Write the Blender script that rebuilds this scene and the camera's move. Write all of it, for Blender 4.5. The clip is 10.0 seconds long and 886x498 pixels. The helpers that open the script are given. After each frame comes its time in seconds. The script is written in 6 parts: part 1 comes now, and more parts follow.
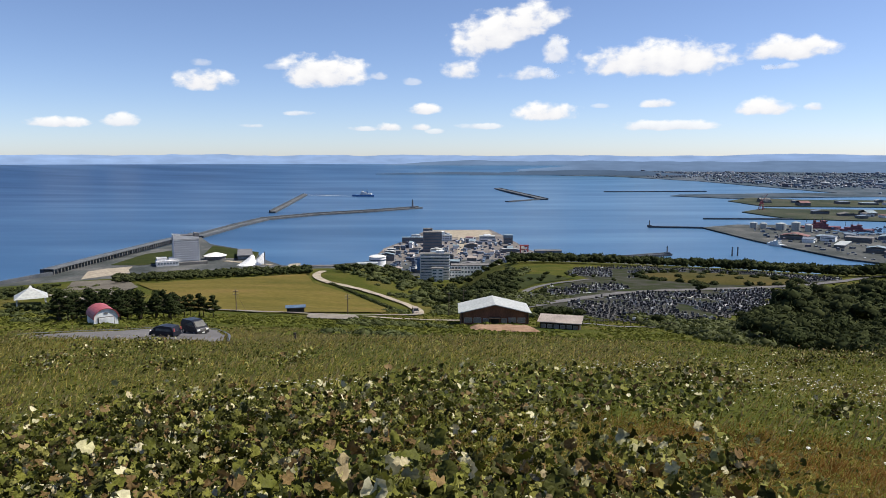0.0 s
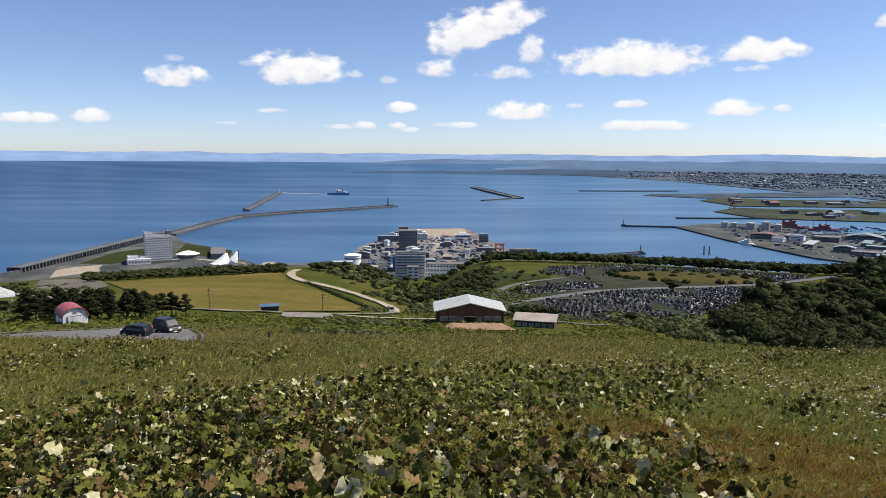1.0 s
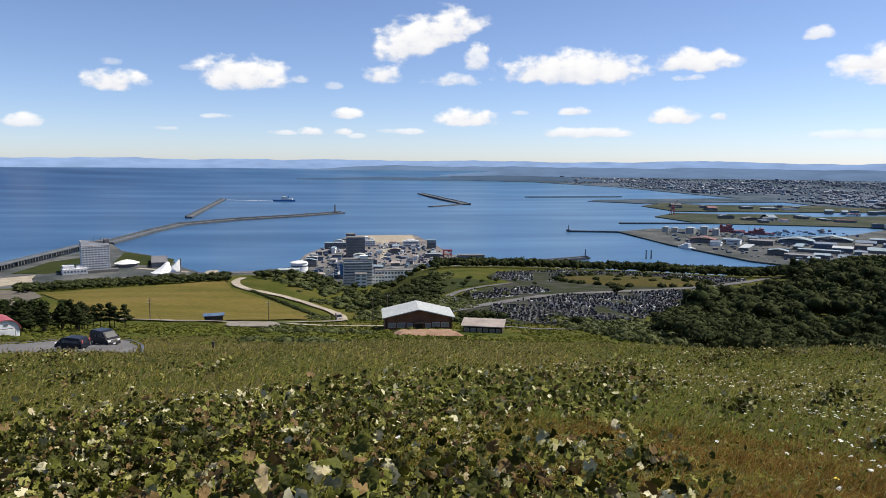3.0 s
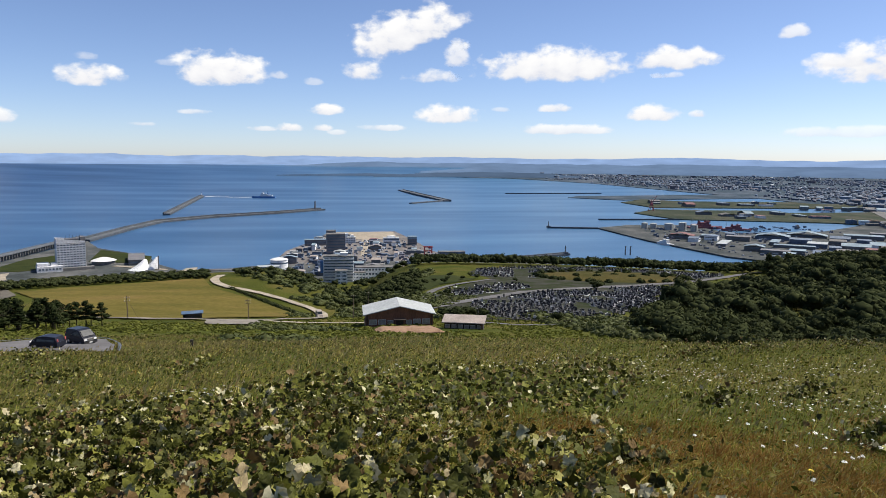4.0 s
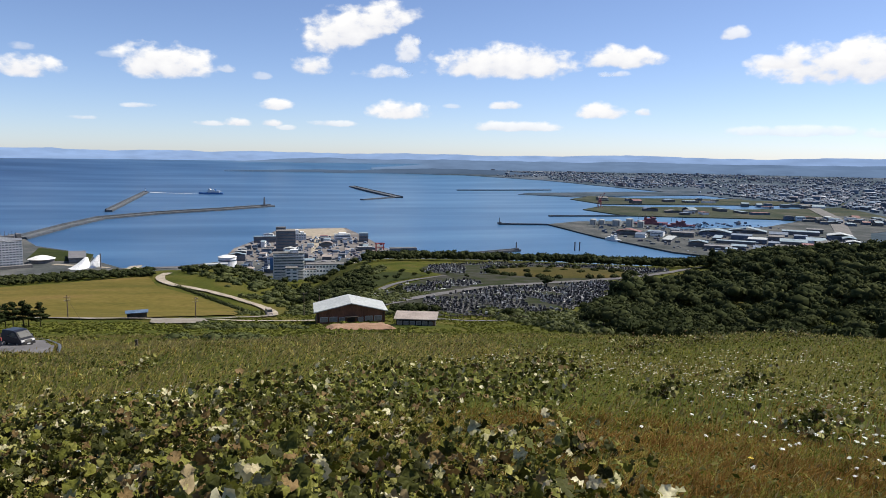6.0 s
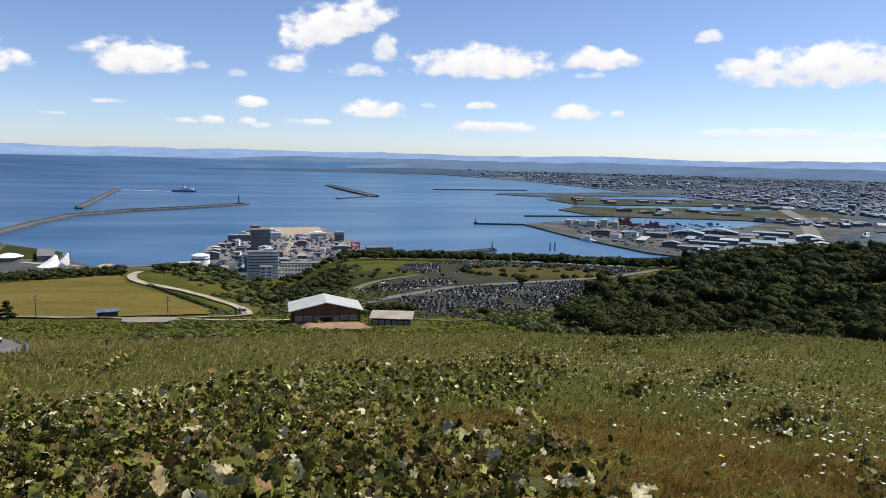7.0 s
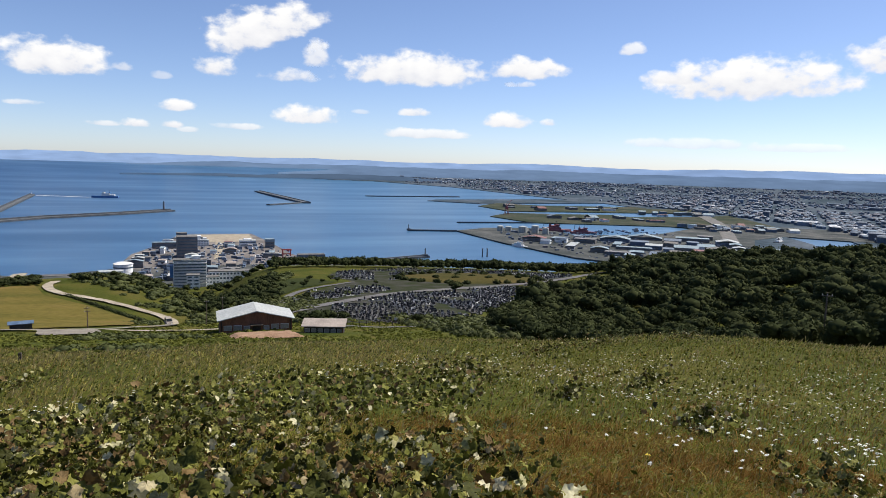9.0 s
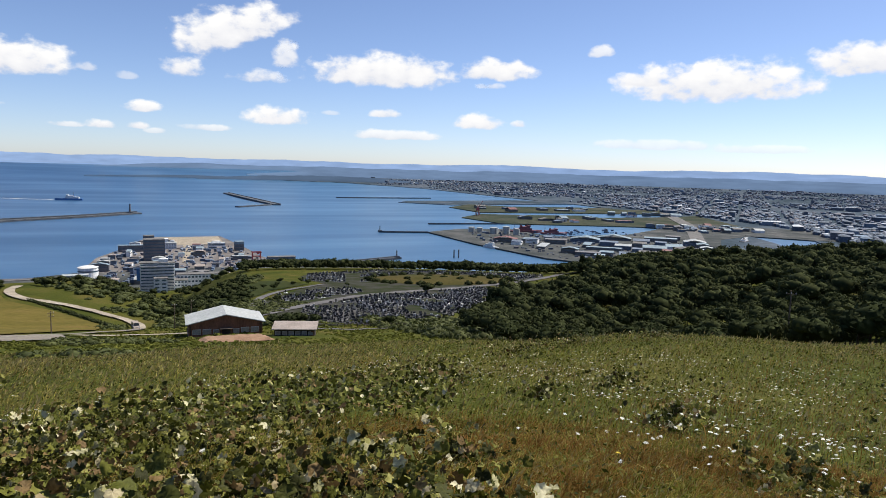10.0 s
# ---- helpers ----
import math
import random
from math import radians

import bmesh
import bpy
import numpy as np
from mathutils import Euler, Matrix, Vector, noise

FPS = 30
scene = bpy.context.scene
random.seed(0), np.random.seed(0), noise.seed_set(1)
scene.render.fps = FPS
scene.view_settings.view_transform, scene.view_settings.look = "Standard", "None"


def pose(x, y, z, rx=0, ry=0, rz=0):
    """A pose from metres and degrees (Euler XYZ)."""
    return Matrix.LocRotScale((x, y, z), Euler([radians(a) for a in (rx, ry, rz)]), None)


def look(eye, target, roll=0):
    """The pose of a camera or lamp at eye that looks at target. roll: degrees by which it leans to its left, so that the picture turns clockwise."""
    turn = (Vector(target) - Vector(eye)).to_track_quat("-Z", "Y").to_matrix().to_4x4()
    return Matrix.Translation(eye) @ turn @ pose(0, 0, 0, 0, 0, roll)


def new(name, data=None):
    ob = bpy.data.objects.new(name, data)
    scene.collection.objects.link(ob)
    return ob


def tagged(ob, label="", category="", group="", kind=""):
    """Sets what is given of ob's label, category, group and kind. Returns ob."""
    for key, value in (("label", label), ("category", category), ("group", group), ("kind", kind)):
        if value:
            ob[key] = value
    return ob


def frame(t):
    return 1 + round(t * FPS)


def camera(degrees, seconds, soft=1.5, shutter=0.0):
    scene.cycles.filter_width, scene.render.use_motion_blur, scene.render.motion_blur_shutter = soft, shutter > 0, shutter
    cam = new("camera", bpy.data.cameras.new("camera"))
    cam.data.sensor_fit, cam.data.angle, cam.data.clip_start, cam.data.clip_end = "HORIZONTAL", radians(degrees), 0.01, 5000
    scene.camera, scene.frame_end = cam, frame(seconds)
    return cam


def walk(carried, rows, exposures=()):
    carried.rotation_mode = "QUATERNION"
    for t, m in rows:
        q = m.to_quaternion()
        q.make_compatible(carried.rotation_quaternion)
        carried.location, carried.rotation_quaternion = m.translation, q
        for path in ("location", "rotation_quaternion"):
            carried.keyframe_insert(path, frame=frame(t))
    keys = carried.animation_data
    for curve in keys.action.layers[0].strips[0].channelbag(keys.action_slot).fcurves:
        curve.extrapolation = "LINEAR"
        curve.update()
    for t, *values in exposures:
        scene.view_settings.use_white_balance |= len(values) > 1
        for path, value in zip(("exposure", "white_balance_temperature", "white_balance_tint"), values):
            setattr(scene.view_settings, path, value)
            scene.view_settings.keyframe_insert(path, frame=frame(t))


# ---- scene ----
cam = camera(65.0, 10.0, 0.65)
SEA_DROP = 142.0          # eye above the sea, which lies at z = 0
# seconds, sideways drift, yaw, pitch, roll
ROWS = [
    (0.0, 0.000, 0.00, -7.44, -0.05),
    (0.5, 0.002, -0.93, -7.46, -0.13),
    (1.0, 0.004, -1.98, -7.55, -0.40),
    (1.5, 0.006, -3.10, -7.47, -0.15),
    (2.0, 0.008, -4.29, -7.14, -0.22),
    (2.5, 0.010, -5.44, -6.93, -0.39),
    (4.0, 0.016, -7.89, -7.27, -0.51),
    (4.5, 0.018, -8.95, -7.31, -0.53),
    (5.0, 0.020, -9.75, -7.44, -0.24),
    (5.5, 0.022, -10.87, -7.47, -0.42),
    (7.0, 0.028, -13.78, -7.52, -1.32),
    (7.5, 0.030, -15.17, -7.19, -1.30),
    (8.0, 0.032, -16.70, -7.12, -1.58),
    (8.5, 0.034, -18.01, -6.97, -1.63),
    (9.0, 0.036, -19.28, -6.84, -1.71),
    (9.5, 0.038, -20.31, -6.76, -1.70),
    (10.0, 0.040, -21.65, -6.66, -1.64),
]
walk(cam, [(t, pose(x, 0, SEA_DROP, 90 + pitch, roll, yaw)) for t, x, yaw, pitch, roll in ROWS])

# ---- light ----
SUN_AZ, SUN_EL = 80.0, 54.0
world = bpy.data.worlds.new("sky")
scene.world = world
world.use_nodes = True
wn = world.node_tree.nodes
sky = wn.new("ShaderNodeTexSky")
sky.sky_type, sky.sun_disc = "NISHITA", False
sky.sun_elevation, sky.sun_rotation = radians(SUN_EL), radians(SUN_AZ)
sky.altitude, sky.air_density, sky.dust_density, sky.ozone_density = 500, 0.72, 0.5, 5.2
wn["Background"].inputs["Strength"].default_value = 0.0985
tint = wn.new("ShaderNodeMix")
tint.data_type, tint.blend_type = "RGBA", "MULTIPLY"
tint.inputs[0].default_value, tint.inputs[7].default_value = 1.0, (1.11, 1.01, 1.01, 1)
world.node_tree.links.new(sky.outputs[0], tint.inputs[6])
world.node_tree.links.new(tint.outputs[2], wn["Background"].inputs["Color"])
sun_data = bpy.data.lights.new("sun", "SUN")
sun_data.energy, sun_data.angle, sun_data.color = 5.0, radians(0.55), (1.0, 0.93, 0.8)
sun = new("sun", sun_data)
sd = Vector((math.sin(radians(SUN_AZ)) * math.cos(radians(SUN_EL)), math.cos(radians(SUN_AZ)) * math.cos(radians(SUN_EL)), math.sin(radians(SUN_EL))))
sun.matrix_world = look(sd * 300 + Vector((0, 0, 150)), (0, 0, 150))
scene.view_settings.exposure = 0.52
rng = np.random.default_rng(7)


# ---- materials ----
def ramp(nt, fac, stops):
    n = nt.nodes.new("ShaderNodeValToRGB")
    while len(n.color_ramp.elements) < len(stops):
        n.color_ramp.elements.new(0.5)
    for e, (p, c) in zip(n.color_ramp.elements, stops):
        e.position, e.color = p, (*c, 1)
    nt.links.new(fac, n.inputs[0])
    return n.outputs[0]


def noise_out(nt, coord, scale, detail=4, stretch=None):
    if stretch:
        m = nt.nodes.new("ShaderNodeMapping")
        m.inputs["Scale"].default_value = stretch
        nt.links.new(coord, m.inputs[0])
        coord = m.outputs[0]
    n = nt.nodes.new("ShaderNodeTexNoise")
    n.inputs["Scale"].default_value, n.inputs["Detail"].default_value = scale, detail
    nt.links.new(coord, n.inputs["Vector"])
    return n.outputs[0]


def blend(nt, fac, a, b, mode="MIX"):
    n = nt.nodes.new("ShaderNodeMix")
    n.data_type, n.blend_type = "RGBA", mode
    for sock, v in ((n.inputs[0], fac), (n.inputs[6], a), (n.inputs[7], b)):
        if isinstance(v, (int, float)):
            sock.default_value = v
        elif isinstance(v, tuple):
            sock.default_value = (*v, 1)
        else:
            nt.links.new(v, sock)
    return n.outputs[2]


def surface(name, stops, scale=1.0, fine=8.0, rough=0.8, metal=0.0, bump=0.0, bump_scale=None, island=0.0, per_object=0.0, spread=None, stretch=None, see=0.0, spec=0.3):
    """A procedural surface: colour by a coarse noise, broken by a fine one, varied by piece or object."""
    m = bpy.data.materials.new(name)
    m.use_nodes = True
    nt = m.node_tree
    b = nt.nodes["Principled BSDF"]
    geo = nt.nodes.new("ShaderNodeNewGeometry")
    pos = geo.outputs["Position"]
    big = noise_out(nt, pos, scale, 4, stretch)
    col = ramp(nt, big, stops)
    if spread:
        if island:
            src, k = geo.outputs["Random Per Island"], island
        else:
            oi = nt.nodes.new("ShaderNodeObjectInfo")
            src, k = oi.outputs["Random"], per_object
        col = blend(nt, k, col, ramp(nt, src, spread))
    small = noise_out(nt, pos, fine, 3, stretch)
    col = blend(nt, 0.55, col, ramp(nt, small, [(0.3, (0.55, 0.55, 0.55)), (0.7, (1.35, 1.35, 1.35))]), "MULTIPLY")
    nt.links.new(col, b.inputs["Base Color"])
    b.inputs["Roughness"].default_value, b.inputs["Metallic"].default_value = rough, metal
    b.inputs["Specular IOR Level"].default_value = min(spec, 0.03) if rough >= 0.9 else spec
    if bump:
        bn = nt.nodes.new("ShaderNodeBump")
        bn.inputs["Strength"].default_value, bn.inputs["Distance"].default_value = 1.0, bump
        nt.links.new(noise_out(nt, pos, bump_scale or fine, 3, stretch), bn.inputs["Height"])
        nt.links.new(bn.outputs[0], b.inputs["Normal"])
    if see:
        tr = nt.nodes.new("ShaderNodeBsdfTranslucent")
        nt.links.new(col, tr.inputs[0])
        mx = nt.nodes.new("ShaderNodeMixShader")
        mx.inputs[0].default_value = see
        nt.links.new(b.outputs[0], mx.inputs[1])
        nt.links.new(tr.outputs[0], mx.inputs[2])
        nt.links.new(mx.outputs[0], nt.nodes["Material Output"].inputs[0])
    return m


M_GROUND = surface("meadow_soil", [(0.3, (0.033, 0.045, 0.0085)), (0.5, (0.057, 0.063, 0.0125)), (0.7, (0.084, 0.074, 0.021))], 0.06, 1.3, 0.95, bump=0.25, bump_scale=2.0)
M_FIELD = surface("mown_field", [(0.3, (0.0782, 0.0704, 0.0177)), (0.5, (0.109, 0.0887, 0.0239)), (0.7, (0.139, 0.0979, 0.0354))], 0.03, 0.5, 0.95, bump=0.1, stretch=(1, 2.5, 1))
M_LAWN = surface("lawn", [(0.3, (0.021, 0.030, 0.010)), (0.7, (0.038, 0.044, 0.015))], 0.05, 0.9, 0.95)
M_DRYLAWN = surface("dry_lawn", [(0.3, (0.043, 0.043, 0.0128)), (0.7, (0.078, 0.060, 0.022))], 0.05, 0.9, 0.95)
M_ASPHALT = surface("asphalt", [(0.3, (0.096, 0.092, 0.096)), (0.7, (0.144, 0.14, 0.144))], 0.15, 3.0, 0.9)
M_GRAVEL = surface("pale_gravel", [(0.3, (0.221, 0.191, 0.153)), (0.7, (0.34, 0.302, 0.246))], 0.2, 2.0, 0.95)
M_SANDPILE = surface("brown_earth", [(0.3, (0.192, 0.12, 0.08)), (0.7, (0.288, 0.192, 0.136))], 0.6, 4.0, 0.95, bump=0.05)
M_PATH = surface("worn_grey_gravel", [(0.3, (0.15, 0.135, 0.12)), (0.7, (0.23, 0.21, 0.185))], 0.2, 2.0, 0.95)
M_GRAVEYARD = surface("dark_gravel", [(0.35, (0.022, 0.030, 0.011)), (0.5, (0.033, 0.036, 0.023)), (0.65, (0.050, 0.049, 0.045))], 0.12, 1.5, 0.95)
M_CONCRETE = surface("concrete", [(0.3, (0.116, 0.116, 0.116)), (0.7, (0.179, 0.173, 0.171))], 0.08, 0.8, 0.9)
M_DECK = surface("grey_deck_concrete", [(0.3, (0.085, 0.095, 0.112)), (0.7, (0.13, 0.14, 0.155))], 0.08, 0.8, 0.9)
M_DARKSTONE = surface("wet_concrete", [(0.3, (0.042, 0.052, 0.066)), (0.7, (0.09, 0.098, 0.112))], 0.08, 0.8, 0.8)
M_PORT = surface("port_paving", [(0.3, (0.040, 0.047, 0.048)), (0.5, (0.066, 0.072, 0.074)), (0.7, (0.115, 0.115, 0.115))], 0.02, 0.25, 0.9)
# Distance haze is mixed into the town plain's base colour as blue.
M_TOWNLAND = surface("hazed_town_ground", [(0.35, (0.033, 0.050, 0.066)), (0.5, (0.053, 0.073, 0.096)), (0.65, (0.085, 0.102, 0.128))], 0.006, 0.06, 0.95)
M_REEDS = surface("waste_grass", [(0.35, (0.031, 0.041, 0.030)), (0.5, (0.046, 0.054, 0.038)), (0.65, (0.072, 0.070, 0.056))], 0.01, 0.1, 0.95)
M_WHITE = surface("white_paint", [(0.3, (0.56, 0.56, 0.56)), (0.7, (0.656, 0.648, 0.632))], 0.3, 2.0, 0.6)
M_WALLWHITE = surface("white_render", [(0.3, (0.624, 0.648, 0.672)), (0.7, (0.792, 0.792, 0.792))], 0.06, 0.6, 0.8)
M_ROOFWHITE = surface("pale_metal_roof", [(0.3, (0.315, 0.332, 0.326)), (0.7, (0.394, 0.405, 0.394))], 0.2, 1.5, 0.45)
M_TIMBER = surface("brown_timber", [(0.3, (0.14, 0.065, 0.04)), (0.7, (0.24, 0.11, 0.065))], 0.5, 4.0, 0.8, stretch=(1, 1, 0.3))
M_DARKWOOD = surface("dark_stained_wood", [(0.3, (0.035, 0.028, 0.025)), (0.7, (0.07, 0.055, 0.045))], 0.5, 4.0, 0.8)
M_REDROOF = surface("red_metal_roof", [(0.3, (0.24, 0.05, 0.06)), (0.7, (0.34, 0.09, 0.10))], 0.5, 3.0, 0.5)
M_GREYROOF = surface("brownish_grey_roof", [(0.3, (0.221, 0.187, 0.17)), (0.7, (0.306, 0.264, 0.238))], 0.4, 3.0, 0.7)
M_BLUE = surface("blue_paint", [(0.3, (0.05, 0.13, 0.30)), (0.7, (0.08, 0.19, 0.40))], 0.5, 3.0, 0.5)
M_RED = surface("red_paint", [(0.3, (0.35, 0.06, 0.06)), (0.7, (0.5, 0.12, 0.1))], 0.1, 1.0, 0.6)
M_GLASS = surface("dark_window", [(0.3, (0.054, 0.0756, 0.109)), (0.7, (0.126, 0.161, 0.198))], 0.3, 2.0, 0.15, spec=0.6)
M_PALEGLASS = surface("pale_glass", [(0.3, (0.22, 0.21, 0.19)), (0.7, (0.36, 0.34, 0.31))], 0.8, 5.0, 0.3, spec=0.5)
M_BLACK = surface("black_rubber", [(0.3, (0.015, 0.015, 0.016)), (0.7, (0.03, 0.03, 0.03))], 2.0, 20.0, 0.8)
M_CARPAINT = surface("dark_car_paint", [(0.3, (0.012, 0.014, 0.022)), (0.7, (0.02, 0.022, 0.032))], 1.0, 9.0, 0.3, spec=0.15)
M_CHROME = surface("chrome", [(0.3, (0.6, 0.6, 0.6)), (0.7, (0.75, 0.75, 0.75))], 1.0, 9.0, 0.2, metal=1.0)
M_LAMP = surface("clear_lamp_glass", [(0.3, (0.7, 0.7, 0.7)), (0.7, (0.85, 0.85, 0.85))], 1.0, 9.0, 0.15)
M_POLE = surface("weathered_pole", [(0.3, (0.09, 0.07, 0.055)), (0.7, (0.15, 0.12, 0.10))], 1.0, 6.0, 0.9)
M_BARK = surface("bark", [(0.3, (0.05, 0.04, 0.03)), (0.7, (0.10, 0.08, 0.06))], 1.0, 6.0, 0.95, bump=0.03)
M_DARKBUILD = surface("dark_grey_cladding", [(0.3, (0.10, 0.10, 0.11)), (0.7, (0.17, 0.165, 0.17))], 0.1, 0.8, 0.7)
GRANITE = [(0.0, (0.010, 0.010, 0.013)), (0.55, (0.022, 0.022, 0.028)), (0.78, (0.05, 0.05, 0.056)), (0.9, (0.20, 0.20, 0.205)), (1.0, (0.75, 0.74, 0.72))]
M_GRANITE = surface("granite", [(0.3, (0.04, 0.04, 0.044)), (0.7, (0.1, 0.1, 0.105))], 3.0, 12.0, 0.5, per_object=0.75, spread=GRANITE)
M_GRANITE_FAR = surface("granite_rows", [(0.3, (0.03, 0.03, 0.033)), (0.7, (0.07, 0.07, 0.075))], 3.0, 12.0, 0.55, island=0.75, spread=GRANITE)
M_KERB = surface("pale_grave_kerb", [(0.3, (0.045, 0.045, 0.045)), (0.7, (0.085, 0.084, 0.082))], 1.0, 8.0, 0.8)
# House colours lean blue: the haze of distance is painted in.
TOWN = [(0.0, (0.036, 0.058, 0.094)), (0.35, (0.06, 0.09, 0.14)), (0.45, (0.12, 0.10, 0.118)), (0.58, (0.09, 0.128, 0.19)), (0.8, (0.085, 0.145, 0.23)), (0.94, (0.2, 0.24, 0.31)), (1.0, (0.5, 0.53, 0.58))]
M_TOWN = surface("hazed_house_walls_and_roofs", [(0.3, (0.2, 0.2, 0.22)), (0.7, (0.32, 0.32, 0.34))], 0.02, 0.3, 0.8, island=0.85, spread=TOWN)
FOLIAGE = [(0.0, (0.011, 0.016, 0.007)), (0.5, (0.028, 0.036, 0.014)), (0.82, (0.058, 0.068, 0.027)), (1.0, (0.10, 0.11, 0.045))]
M_LEAF = surface("broadleaf_foliage", [(0.3, (0.018, 0.027, 0.011)), (0.7, (0.058, 0.065, 0.027))], 0.05, 1.2, 0.9, island=0.45, spread=FOLIAGE, see=0.10)
M_PINE = surface("pine_foliage", [(0.3, (0.0095, 0.016, 0.0062)), (0.7, (0.0205, 0.0285, 0.0095))], 0.2, 2.0, 0.9, island=0.4, spread=FOLIAGE, see=0.08)
M_CARGLASS = surface("tinted_car_glass", [(0.3, (0.012, 0.015, 0.018)), (0.7, (0.02, 0.024, 0.028))], 0.3, 2.0, 0.2, spec=0.5)
M_SHELTER = surface("faded_blue_sheet", [(0.3, (0.05, 0.09, 0.16)), (0.7, (0.09, 0.14, 0.22))], 0.5, 3.0, 0.6)
M_SHEDWALL = surface("weathered_boards", [(0.3, (0.05, 0.045, 0.04)), (0.7, (0.11, 0.10, 0.09))], 0.5, 4.0, 0.8)
M_TUSSOCK = surface("rough_grass", [(0.3, (0.076, 0.094, 0.019)), (0.7, (0.14, 0.15, 0.036))], 0.12, 1.5, 0.9, island=0.4, spread=[(0, (0.035, 0.04, 0.007)), (0.6, (0.10, 0.105, 0.018)), (1, (0.14, 0.13, 0.034))], see=0.25)
M_SCRUB = surface("scrub_foliage", [(0.3, (0.046, 0.062, 0.0095)), (0.7, (0.086, 0.098, 0.016))], 0.1, 1.5, 0.8, island=0.4, spread=FOLIAGE, see=0.2)


# ---- the lie of the land ----
RADII = [0, 4, 10, 22, 45, 70, 97, 130, 165, 200, 240, 335, 370, 480, 600, 700, 800, 1000, 1500]
FIELD_SIDE = [1.6, 2.6, 4.3, 7.0, 11.85, 18.8, 24.7, 31.0, 38.2, 45.0, 51.0, 55.5, 58, 88, 115, 130, 139.5, 145, 146]
GRAVE_SIDE = [1.6, 2.6, 4.3, 7.0, 11.9, 18.8, 25.6, 33.6, 40.5, 47.0, 53.0, 62.0, 64.5, 72, 88, 120, 139.5, 145, 146]
WOOD_SIDE = [1.6, 2.6, 4.3, 6.9, 11.0, 17.0, 24.5, 33, 39.5, 43, 46, 49.5, 50.5, 54, 66, 84, 110, 143, 146]


def ease(a, b, x):
    t = np.clip((x - a) / (b - a), 0, 1)
    return t * t * (3 - 2 * t)


def land(x, y):
    """Height of the ground over the sea at a place in plan; the viewpoint stands over (0, 0)."""
    x, y = np.asarray(x, float), np.asarray(y, float)
    r, az = np.hypot(x, y), np.degrees(np.arctan2(x, y))
    far = ease(50, 100, r) * (1 - ease(480, 800, r))
    near_field = ease(50, 100, r) * (1 - ease(255, 345, r))
    brow = ease(25, 45, r) * (1 - ease(58, 78, r)) * 0.009 * np.clip(-az - 17, 0, 15)
    a = np.interp(r, RADII, FIELD_SIDE) * (1 - brow) * (1 + near_field * 0.006 * (np.clip(az, -32, 0) + 12))
    b = np.interp(r, RADII, GRAVE_SIDE)
    c = np.interp(r, RADII, WOOD_SIDE) * (1 - far * 0.018 * (np.clip(az, 30, 62) - 45))
    u, w = ease(-4, 6, az), ease(27, 40, az)
    back = ease(75, 110, np.abs(az))
    valley = np.exp(-(((az - 0.3) / 3.4) ** 2)) * np.interp(r, [240, 300, 370, 480, 620, 780], [0, 4.5, 13, 20, 12, 0])
    d = ((a * (1 - u) + b * u) * (1 - w) + c * w + valley) * (1 - back) + b * back
    d = d * (1 - ease(20, 42, r) * (1 - ease(60, 85, r)) * np.interp(az, [12, 23, 32, 43, 50, 56, 66, 78], [0, 0.03, 0.05, 0.08, 0.11, 0.14, 0.14, 0]))
    rough = 0.05 * np.sin(x * 1.3 + 0.7 * y) * np.sin(y * 1.1 - 0.4 * x) + 0.12 * np.sin(x * 0.31) * np.sin(y * 0.27 + 1)
    return SEA_DROP - d + rough * ease(3, 12, r)


def squeeze(v):
    """What lies past 2.6 km is drawn in towards the viewpoint along its line of sight, so that all distance ends at 4.8 km."""
    v = np.array(v, float)
    r = np.hypot(v[:, 0], v[:, 1])
    r2 = np.where(r > 2600, 2600 + 2200 * (1 - 1 / (1 + np.maximum(r - 2600, 0) / 2200)), r)
    s = (r2 / np.maximum(r, 1e-6))[:, None]
    eye = np.array([0, 0, SEA_DROP])
    return eye + (v - eye) * s


